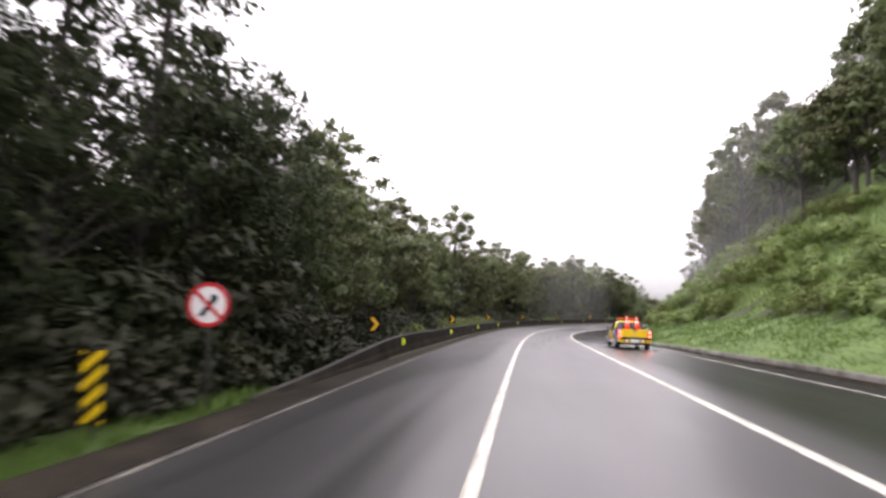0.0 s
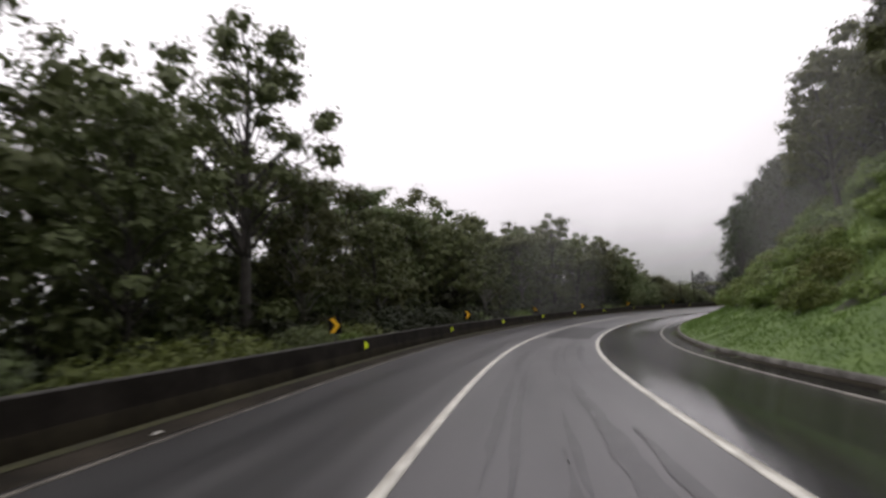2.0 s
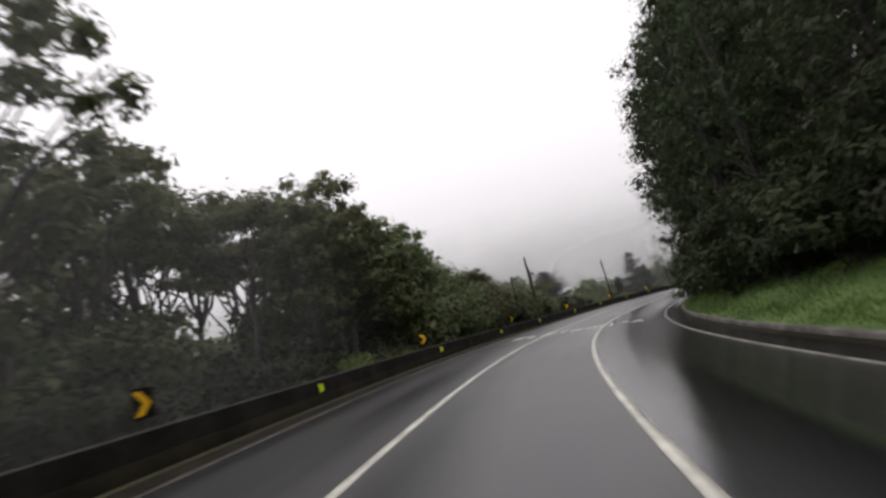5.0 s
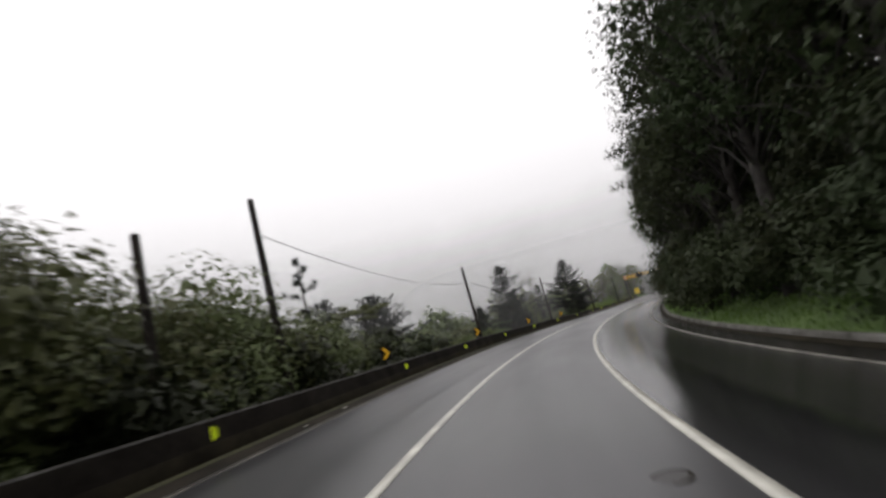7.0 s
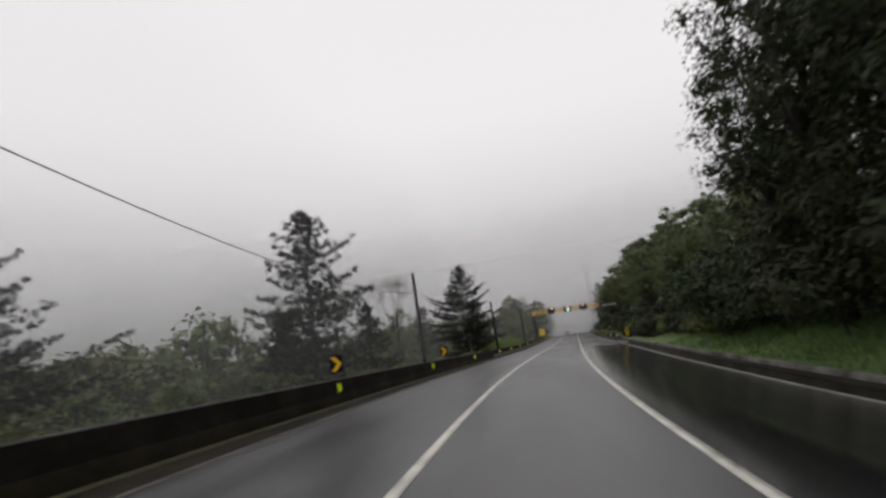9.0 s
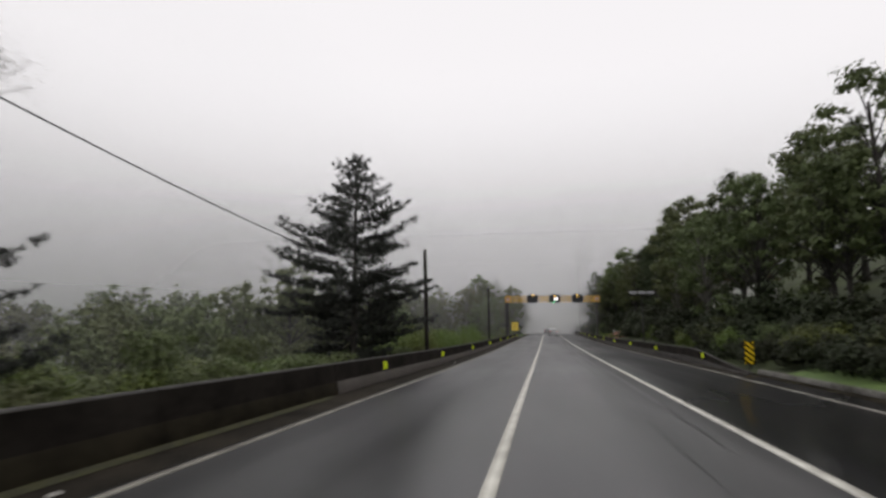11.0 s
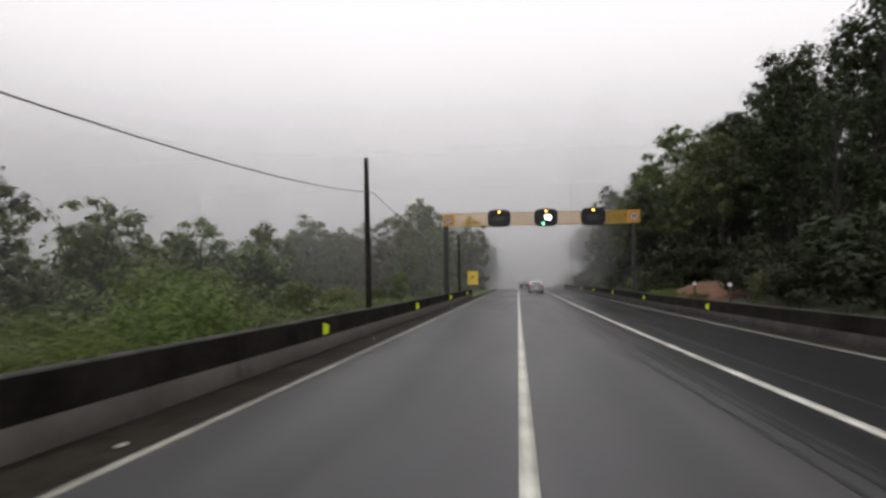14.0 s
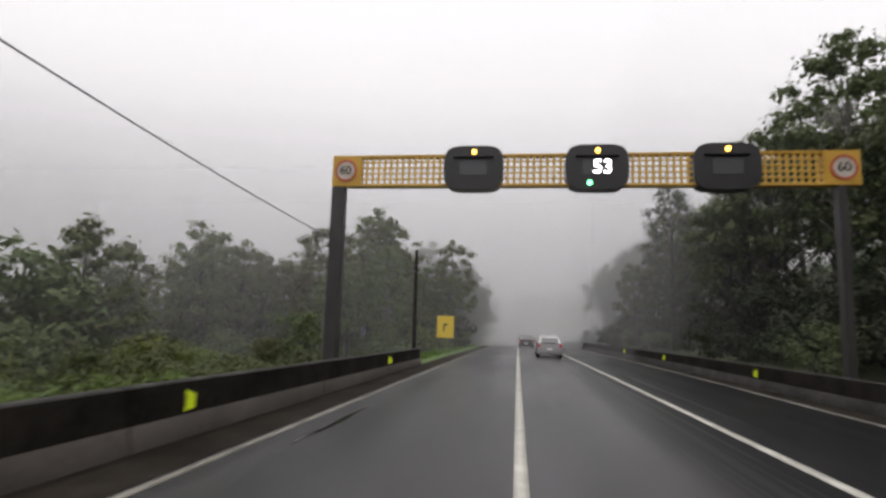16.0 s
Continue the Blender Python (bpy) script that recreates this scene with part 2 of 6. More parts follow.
M_GRASSG = mat("grass_turf", (0.045, 0.085, 0.018), 0.85, second=(0.10, 0.16, 0.035), var=0.3, scale=0.6, bump=0.6, bscale=12)
M_BLADE = mat("grass_blade", (0.090, 0.155, 0.030), 0.5, isl_var=0.2, trans=0.3)
M_BLADE_DRY = mat("tall_grass_blade", (0.14, 0.20, 0.05), 0.5, isl_var=0.4, trans=0.3)
M_LEAF = mat("broad_leaf", (0.088, 0.106, 0.042), 0.55, spec=0.25, obj_var=0.26, isl_var=0.09, trans=0.25)
# Darker copy of the leaf colour, standing in for shade in dense foliage.
M_LEAF_DARK = mat("shade_dark_leaf", (0.036, 0.047, 0.020), 0.65, spec=0.2, obj_var=0.25, isl_var=0.16, trans=0.18)
M_LEAF_LIGHT = mat("fresh_leaf", (0.105, 0.138, 0.034), 0.5, spec=0.25, obj_var=0.22, isl_var=0.08, trans=0.3)
# Low leaf colour carries the shade under the canopy.
M_LEAF_UNDER = mat("shade_tinted_shrub_leaf", (0.022, 0.027, 0.012), 0.6, spec=0.2, obj_var=0.25, isl_var=0.2, trans=0.15)
M_NEEDLE = mat("pine_needle", (0.026, 0.030, 0.024), 0.6, spec=0.15, obj_var=0.12, isl_var=0.2, trans=0.1)
M_BARK = mat("wet_bark", (0.022, 0.019, 0.017), 0.85, second=(0.060, 0.054, 0.048), var=0.4, scale=3, bump=0.7, bscale=18)
M_BARK_PALE = mat("pale_bark", (0.09, 0.085, 0.075), 0.85, second=(0.2, 0.19, 0.17), var=0.4, scale=3, bump=0.5, bscale=18)
M_POLE = mat("tarred_pole_wood", (0.012, 0.010, 0.009), 0.8, second=(0.035, 0.030, 0.026), var=0.3, scale=2, bump=0.4, bscale=25, spec=0.12)
M_WIRE = mat("black_cable", (0.015, 0.015, 0.016), 0.5)
M_STEEL_DARK = mat("dark_painted_steel", (0.03, 0.028, 0.027), 0.5, var=0.25, scale=2)
M_STEEL = mat("galvanised_steel", (0.32, 0.33, 0.34), 0.4, metal=0.8, var=0.15, scale=5)
M_YELLOW_G = mat("gantry_yellow_paint", (0.52, 0.30, 0.035), 0.45, var=0.12, scale=1.5, rvar=0.1)
M_BLACKBOX = mat("black_polycarbonate", (0.012, 0.011, 0.012), 0.35, var=0.2, scale=3)
M_SCREEN = mat("unlit_display", (0.05, 0.052, 0.055), 0.25)
M_DELIN = mat("fluorescent_yellow_reflector", (0.62, 0.78, 0.02), 0.4)
M_CHEV_Y = mat("amber_reflective_sheet", (0.75, 0.42, 0.015), 0.4)
M_SIGN_Y = mat("yellow_sign_sheet", (0.72, 0.50, 0.01), 0.4)
M_SIGN_K = mat("black_sign_sheet", (0.008, 0.007, 0.007), 0.6, spec=0.1)
M_SIGN_R = mat("red_sign_sheet", (0.50, 0.02, 0.025), 0.4)
M_SIGN_W = mat("white_sign_sheet", (0.78, 0.78, 0.78), 0.4)
M_SIGN_OLD = mat("grimy_sign_sheet", (0.38, 0.33, 0.27), 0.6, second=(0.55, 0.50, 0.44), var=0.2, scale=4)
M_SIGN_RIM = mat("faded_red_sign_sheet", (0.42, 0.10, 0.04), 0.5, var=0.2, scale=4)
M_AMBER = mat("lit_amber_beacon", (0.8, 0.4, 0.05), 0.3, emit=(1.0, 0.55, 0.08), power=6)
M_LITWHITE = mat("lit_display_digits", (0.9, 0.9, 0.9), 0.3, emit=(1.0, 1.0, 0.98), power=5)
M_LITGREEN = mat("lit_green_lamp", (0.1, 0.8, 0.3), 0.3, emit=(0.15, 1.0, 0.4), power=4)
M_REDLIT = mat("lit_red_tail_lamp", (0.7, 0.03, 0.02), 0.3, emit=(1.0, 0.09, 0.05), power=5)


# ---- helpers ----
def obj(name, me, material, parent=None, label=""):
    o = new(name, me)
    if material is not None:
        me.materials.clear()
        me.materials.append(material)
    if parent is not None:
        o.parent = parent
    if label:
        o["label"] = label
    return o


def mesh_np(name, v, f, smooth=False):
    me = bpy.data.meshes.new(name)
    v = np.asarray(v, dtype=np.float32).reshape(-1, 3)
    if isinstance(f, np.ndarray):
        k = f.shape[1]
        me.vertices.add(len(v))
        me.vertices.foreach_set("co", v.ravel())
        me.loops.add(f.size)
        me.loops.foreach_set("vertex_index", f.astype(np.int32).ravel())
        me.polygons.add(len(f))
        me.polygons.foreach_set("loop_start", np.arange(0, f.size, k, dtype=np.int32))
        me.polygons.foreach_set("loop_total", np.full(len(f), k, dtype=np.int32))
        me.update(calc_edges=True)
    else:
        me.from_pydata(v.tolist(), [], f)
    if smooth:
        me.polygons.foreach_set("use_smooth", np.ones(len(me.polygons), dtype=bool))
    return me


def bm_mesh(name, bm, smooth=False):
    me = bpy.data.meshes.new(name)
    bmesh.ops.recalc_face_normals(bm, faces=bm.faces)
    bm.to_mesh(me)
    bm.free()
    if smooth:
        me.polygons.foreach_set("use_smooth", np.ones(len(me.polygons), dtype=bool))
    return me


def part(name, bm, material, parent=None, label="", smooth=False):
    return obj(name, bm_mesh(name, bm, smooth), material, parent, label)


def box_bm(sx, sy, sz, c=(0, 0, 0), bevel=0.0, bm=None):
    bm = bm or bmesh.new()
    r = bmesh.ops.create_cube(bm, size=1.0, matrix=Matrix.Translation(c) @ Matrix.Diagonal((sx, sy, sz, 1)))
    if bevel:
        es = list({e for v in r["verts"] for e in v.link_edges})
        bmesh.ops.bevel(bm, geom=es, offset=bevel, segments=2, affect="EDGES")
    return bm


def cyl_bm(r1, r2, h, m=None, seg=16, bm=None):
    bm = bm or bmesh.new()
    bmesh.ops.create_cone(bm, cap_ends=True, segments=seg, radius1=r1, radius2=r2, depth=h, matrix=m or Matrix())
    return bm


def prism_bm(outline, depth, m=None, bm=None):
    """A flat plate with the outline (x, z) in the XZ plane, thick along y, front at y = -depth/2."""
    bm = bm or bmesh.new()
    m = m or Matrix()
    a = [bm.verts.new(m @ Vector((x, -depth / 2, z))) for x, z in outline]
    b = [bm.verts.new(m @ Vector((x, depth / 2, z))) for x, z in outline]
    bm.faces.new(a)
    bm.faces.new(b[::-1])
    for i in range(len(a)):
        j = (i + 1) % len(a)
        bm.faces.new((a[i], b[i], b[j], a[j]))
    return bm


def tube(points, radii, sides=7):
    """Tapered tube along points: vertices and quads."""
    P = np.array(points, dtype=float)
    vs, fs = [], []
    for i, (q, r) in enumerate(zip(P, radii)):
        d = P[min(i + 1, len(P) - 1)] - P[max(i - 1, 0)]
        d /= np.linalg.norm(d) + 1e-9
        a = np.cross(d, (0.31, 0.77, 0.55))
        a /= np.linalg.norm(a)
        b = np.cross(d, a)
        for k in range(sides):
            t = 2 * math.pi * k / sides
            vs.append(q + r * (a * math.cos(t) + b * math.sin(t)))
    for i in range(len(P) - 1):
        for k in range(sides):
            k2 = (k + 1) % sides
            fs.append((i * sides + k, i * sides + k2, (i + 1) * sides + k2, (i + 1) * sides + k))
    return np.array(vs), np.array(fs)


def join_np(parts):
    vs, fs, n = [], [], 0
    for v, f in parts:
        vs.append(v)
        fs.append(f + n)
        n += len(v)
    return np.concatenate(vs), np.concatenate(fs)


# ---- the road's line: curvature (per 100 m), grade and crossfall (per cent) every 20 m ----
KNOTS = np.arange(-280, 161, 20.0)
CURVE = [-0.111, -0.038, 0.035, 0.103, 0.297, 0.832, 0.655, 0.568, 0.713, 0.630, 0.528, 0.450, 0.253, 0.062, 0.002, -0.004, -0.001, 0.006, 0.010, 0.002, -0.000, -0.000, -0.000]
GRADE = [-3.927, -4.153, -4.530, -5.193, -5.240, -4.801, -4.274, -4.213, -4.525, -4.895, -4.411, -4.343, -4.536, -4.663, -4.797, -4.136, -3.824, -3.443, -3.525, -3.735, -3.929, -4.073, -4.182]
FALL = [-4.135, -3.298, -1.992, 0.445, 3.908, 6.491, 7.061, 7.259, 7.555, 7.244, 7.127, 6.564, 3.446, 0.993, -0.088, -0.204, 0.466, 0.385, -0.734, -1.134, -1.182, -1.092, -0.972]
LINE_D = (-3.5, 0.0, 3.600, 7.210)
SG = np.arange(-300, 301, 1.0)


def _cum(v):
    c = np.concatenate([[0], np.cumsum((v[1:] + v[:-1]) / 2)])
    return c - c[300]


_KAP, _GR, R_BANK = (np.interp(SG, KNOTS, a) * 0.01 for a in (CURVE, GRADE, FALL))
R_TH = math.pi / 2 - _cum(_KAP)
R_X, R_Y, R_Z = _cum(np.cos(R_TH)), _cum(np.sin(R_TH)), _cum(_GR)


def rd(s, d, h=0.0):
    """World place at s metres along the road, d to the right of its middle line, h above the carriageway."""
    x, y, z, th, bk = (np.interp(s, SG, a) for a in (R_X, R_Y, R_Z, R_TH, R_BANK))
    return np.stack([x + d * np.sin(th), y - d * np.cos(th), z - bk * np.clip(d, -6, 10) + h], -1)


def put(s, d, h=0.0, turn=0.0, scale=1.0):
    """Pose on the road: x to the right of the way, y ahead, z up."""
    th = float(np.interp(s, SG, R_TH))
    q = rd(s, d, h)
    return Matrix.Translation(Vector(q.tolist())) @ Matrix.Rotation(th - math.pi / 2 + radians(turn), 4, "Z") @ Matrix.Scale(scale, 4)


def sstep(x, a, b):
    u = np.clip((x - a) / (b - a), 0, 1)
    return u * u * (3 - 2 * u)


def land(s, d):
    """Height of the ground over the road's level at (s, d)."""
    s, d = np.asarray(s, float), np.asarray(d, float)
    u, v = np.maximum(0, -(d + 5.25)), np.maximum(0, d - 8.7)
    valley = sstep(s, -95, -55) * (1 - 0.75 * sstep(s, 85, 150))
    forest = -0.35 - 0.10 * np.minimum(u, 60)
    down = -0.3 - 0.20 * np.minimum(u, 30) - 0.03 * np.clip(u - 30, 0, 100) + 0.22 * np.clip(u - 140, 0, 300)
    left = forest * (1 - valley) + down * valley
    cut = 1 - sstep(s, -142, -118)
    part3 = sstep(s, -35, 0)
    bank1 = 0.42 * np.minimum(v, 4.5) + 0.95 * np.clip(v - 4.5, 0, 16) + 0.2 * np.clip(v - 20.5, 0, 60)
    bank2 = 0.28 * np.minimum(v, 5) + 0.75 * np.clip(v - 5, 0, 16) + 0.2 * np.clip(v - 21, 0, 60)
    bank3 = 0.22 * np.minimum(v, 8) + 0.45 * np.clip(v - 8, 0, 25) + 0.2 * np.clip(v - 33, 0, 60)
    right = (bank1 * cut + bank2 * (1 - cut)) * (1 - part3) + bank3 * part3
    z = np.where(d < -5.1, left, np.where(d > 8.7, right, -0.45))
    return np.where((d > -5.6) & (d < -5.1), -0.45, z)


def ground_at(s, d):
    return float(land(s, d))


def on_land(s, d, turn=0.0, scale=1.0, sink=0.08):
    return put(s, d, ground_at(s, d) - sink, turn, scale)


def strip(name, s0, s1, ds, profile, material, parent=None, uv=False, smooth=False, close=False, rise=None):
    """A band swept along the road with the cross profile [(d, h), ...]."""
    ss = np.arange(s0, s1 + ds * 0.5, ds)
    k = len(profile)
    up = rise(ss) if rise else np.ones_like(ss)
    v = np.concatenate([rd(ss, np.full_like(ss, d), h * up if h > 0 else h)[:, None] for d, h in profile], 1)
    idx = np.arange(len(ss) * k).reshape(len(ss), k)
    f = []
    m = k if close else k - 1
    for j in range(m):
        j2 = (j + 1) % k
        f.append(np.stack([idx[:-1, j], idx[:-1, j2], idx[1:, j2], idx[1:, j]], -1))
    f = np.concatenate(f)
    faces = f
    if close:
        faces = f.tolist() + [idx[0].tolist()[::-1], idx[-1].tolist()]
    me = mesh_np(name, v, faces, smooth)
    if uv:
        lay = me.uv_layers.new(name="along")
        co = {}
        dd = np.tile([p[0] for p in profile], len(ss))
        sa = np.repeat(ss, k)
        li = np.empty(len(me.loops), dtype=np.int32)
        me.loops.foreach_get("vertex_index", li)
        lay.data.foreach_set("uv", np.stack([dd[li], sa[li]], -1).astype(np.float32).ravel())
    return obj(name, me, material, parent)


# ---- ground: one sheet to the horizon ----
def build_ground():
    def axis(lo, hi, step):
        core = np.arange(lo, hi + step, step)
        far = np.array([6, 14, 30, 60, 120, 250, 500, 1000, 2000, 3500.0])
        return np.concatenate([(lo - far)[::-1], core, core[-1] + far])
    xs = axis(R_X.min() - 90, R_X.max() + 90, 2.5)
    ys = axis(R_Y.min() - 40, R_Y.max() + 60, 2.5)
    X, Y = np.meshgrid(xs, ys)
    P = np.stack([X.ravel(), Y.ravel()], -1)
    px, py, th = R_X[::2], R_Y[::2], R_TH[::2]
    Z = np.empty(len(P))
    for a in range(0, len(P), 4000):
        q = P[a:a + 4000]
        dx, dy = q[:, :1] - px[None], q[:, 1:] - py[None]
        j = (dx * dx + dy * dy).argmin(1)
        r = np.arange(len(q))
        ex, ey = dx[r, j], dy[r, j]
        along = ex * np.cos(th[j]) + ey * np.sin(th[j])
        d = ex * np.sin(th[j]) - ey * np.cos(th[j])
        far = np.hypot(ex, ey)
        d = np.where(far > np.abs(d) + 3, np.where(d > 0, far, -far), d)
        s = SG[::2][j] + np.clip(along, -3, 3)
        z = np.interp(s, SG, R_Z) - np.interp(s, SG, R_BANK) * np.clip(d, -6, 10) + land(s, d)
        Z[a:a + 4000] = z
    wob = np.array([noise.noise(Vector((x * 0.09, y * 0.09, 0))) for x, y in P]) * 0.25
    Z = Z + wob * 0.6
    nx = len(xs)
    idx = np.arange(len(P)).reshape(len(ys), nx)
    f = np.stack([idx[:-1, :-1], idx[:-1, 1:], idx[1:, 1:], idx[1:, :-1]], -1).reshape(-1, 4)
    o = obj("ground", mesh_np("ground", np.column_stack([P, Z]), f, True), M_SOIL)
    tagged(o, "damp dark forest soil and undergrowth over hilly ground", "ground", kind="structure")


build_ground()

# ---- road ----
S0, S1 = -298, 290
road = strip("road", S0, S1, 1.0, [(-4.57, -0.3), (-4.55, 0.0), (0, 0.0), (4, 0.0), (8.06, 0.0), (8.08, -0.3)], M_ASPHALT, uv=True)
tagged(road, "wet grey asphalt carriageway with three lanes", "road", kind="structure")
paint = new("road_marking")
tagged(paint, "worn white lane and edge lines on wet asphalt", "road marking", kind="structure")
for name, d, w, sa, sb, mt in (("edge_line", LINE_D[0], 0.10, S0, -20, M_LINE_FADED), ("edge_line", LINE_D[0], 0.11, -20, S1, M_LINE_OLD), ("lane_line", LINE_D[1], 0.16, S0, S1, M_LINE), ("lane_line", LINE_D[2], 0.16, S0, S1, M_LINE), ("edge_line", LINE_D[3], 0.12, S0, S1, M_LINE_OLD)):
    strip(name, sa, sb, 1.0, [(d - w / 2, 0.0), (d - w / 2, 0.012), (d + w / 2, 0.012), (d + w / 2, 0.0)], mt, paint)

# ---- left barrier ----
BAR_S = -237.0
tagged(strip("gutter", S0, S1, 2.0, [(-4.52, 0.012), (-3.72, 0.012), (-3.62, 0.004)], M_GUTTER), "narrow silty gutter along the barrier foot", "gutter", kind="structure")
tagged(strip("gutter_right", 0.0, 150.0, 2.0, [(7.33, 0.004), (7.42, 0.012), (8.02, 0.012)], M_GUTTER), "narrow silty gutter along the barrier foot", "gutter", kind="structure")

# No recess is cut: its wet dark and shade are painted as a flat strip.
tagged(strip("foot_shade_strip", -9.0, 77.0, 2.0, [(-4.43, 0.018), (-4.30, 0.018)], M_CONC_DARK), "flat dark strip for the wet, shaded recess along the barrier foot", "gutter", kind="structure")


def barrier_profile(sgn, d0):
    foot = [(d0, -0.1), (d0, 0.06), (d0 + sgn * 0.04, 0.29), (d0 + sgn * 0.055, 0.315)]
    wall = [(d0 + sgn * 0.055, 0.315), (d0 + sgn * 0.10, 0.70), (d0 + sgn * 0.105, 0.735)]
    cap = [(d0 + sgn * 0.105, 0.735), (d0 + sgn * 0.12, 0.755), (d0 + sgn * 0.27, 0.755), (d0 + sgn * 0.28, 0.72)]
    back = [(d0 + sgn * 0.28, 0.72), (d0 + sgn * 0.52, -0.4)]
    return foot, wall, cap, back


def barrier(name, label, sgn, d0, s0, s1, n, footmat=None, ramp=0.0):
    """Barrier of cast lengths; ramp: metres over which its start climbs out of the ground."""
    root = tagged(new(name), label, "barrier", kind="structure")
    edges = np.linspace(s0, s1, n + 1)
    foot, wall, cap, back = barrier_profile(sgn, d0)
    rise = (lambda q: 0.06 + 0.94 * sstep(q, s0 - 1, s0 + ramp)) if ramp else None
    for a, b in zip(edges[:-1], edges[1:]):
        g = 0.012
        # Sloped foot paler than the upright face: sky light partly in these colours.
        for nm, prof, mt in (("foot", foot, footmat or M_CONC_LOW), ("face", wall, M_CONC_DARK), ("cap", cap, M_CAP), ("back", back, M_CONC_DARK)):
            strip(nm, a + g, b - g, (b - a - 2 * g) / 4, prof, mt, root, rise=rise)
    for e, q in ((s0, 1), (s1, -1)):
        prof = [p for p in foot + wall[1:] + cap[1:] + back[1:]]
        k = float(rise(e)) if rise else 1.0
        v = np.array([rd(e + q * 0.012, d, h * k if h > 0 else h) for d, h in prof])
        obj("end_face", mesh_np("end_face", v, [list(range(len(prof)))]), M_CONC_DARK, root)
    return root


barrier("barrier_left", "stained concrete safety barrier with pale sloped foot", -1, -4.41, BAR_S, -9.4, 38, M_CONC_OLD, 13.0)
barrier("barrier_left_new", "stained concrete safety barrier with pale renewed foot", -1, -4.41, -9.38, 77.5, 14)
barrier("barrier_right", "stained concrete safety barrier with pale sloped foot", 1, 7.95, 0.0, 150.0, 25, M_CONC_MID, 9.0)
kerb = new("kerb")
strip("drain", S0, -0.5, 2.0, [(8.05, -0.1), (8.07, 0.015), (8.26, 0.02), (8.29, 0.06)], M_CONC_OLD, kerb)
strip("kerbstone", S0, -0.5, 2.0, [(8.292, 0.06), (8.31, 0.17), (8.34, 0.20), (8.46, 0.205), (8.50, 0.17), (8.52, -0.4)], M_KERB, kerb)
tagged(kerb, "low mossy concrete kerb and drain below the grass bank", "kerb", kind="structure")
moss = strip("moss_edge", BAR_S + 9, -10, 2.0, [(-4.44, 0.03), (-4.36, 0.045), (-4.22, 0.02)], M_MOSS)
tagged(moss, "thin moss growing along the barrier foot", "moss", kind="structure")


# ---- foliage ----
RNG = np.random.default_rng(7)


def leaves(centers, radii, per, size, rng, flat=0.75, elong=1.7, up=0.5, shell=0.55, fuzz=0.4):
    """Small pointed leaves scattered in clumps: centers (n,3), radii (n,)."""
    size = size * 0.60
    radii = np.asarray(radii, float)
    count = np.maximum(3, per * 2.5 * (radii / np.sqrt((radii ** 2).mean())) ** 2).astype(int)
    n = int(count.sum())
    c = np.repeat(np.asarray(centers, float), count, 0)
    r = np.repeat(radii, count)
    stretch = np.repeat(0.8 + 0.5 * rng.random((len(radii), 3)), count, 0)
    d = rng.normal(size=(n, 3))
    d /= np.linalg.norm(d, axis=1, keepdims=True)
    rad = r * (shell + (1 - shell) * rng.random(n) ** 0.7) * np.where(rng.random(n) < 0.82, 1.0, 1.0 + fuzz * rng.random(n))
    p = c + d * rad[:, None] * stretch * np.array([1, 1, flat])
    nrm = d * 0.85 + np.array([0, 0, up]) + rng.normal(size=(n, 3)) * 0.30
    nrm /= np.linalg.norm(nrm, axis=1, keepdims=True)
    a = np.cross(nrm, rng.normal(size=(n, 3)))
    a /= np.linalg.norm(a, axis=1, keepdims=True) + 1e-9
    b = np.cross(nrm, a)
    sz = size * (0.6 + 0.8 * rng.random(n))[:, None]
    a, b = a * sz * elong * 0.5, b * sz * 0.5
    w = (rng.random(n) * 0.8 - 0.4)[:, None]
    v = np.stack([p - a * 0.8 + b, p - a * (0.5 + w) - b, p + a + b * w], 1).reshape(-1, 3)
    f = np.arange(n * 3).reshape(n, 3)
    return v, f


def limb(p0, p1, sag, r0, r1, rng, seg=5, sides=6):
    t = np.linspace(0, 1, seg)[:, None]
    P = np.asarray(p0) * (1 - t) + np.asarray(p1) * t
    P = P + np.sin(t * math.pi) * np.array([[0, 0, sag]]) + rng.normal(size=(seg, 3)) * 0.05 * (t * (1 - t) * 4) * np.linalg.norm(np.asarray(p1) - np.asarray(p0)) * 0.6
    return tube(P, np.linspace(r0, r1, seg), sides)


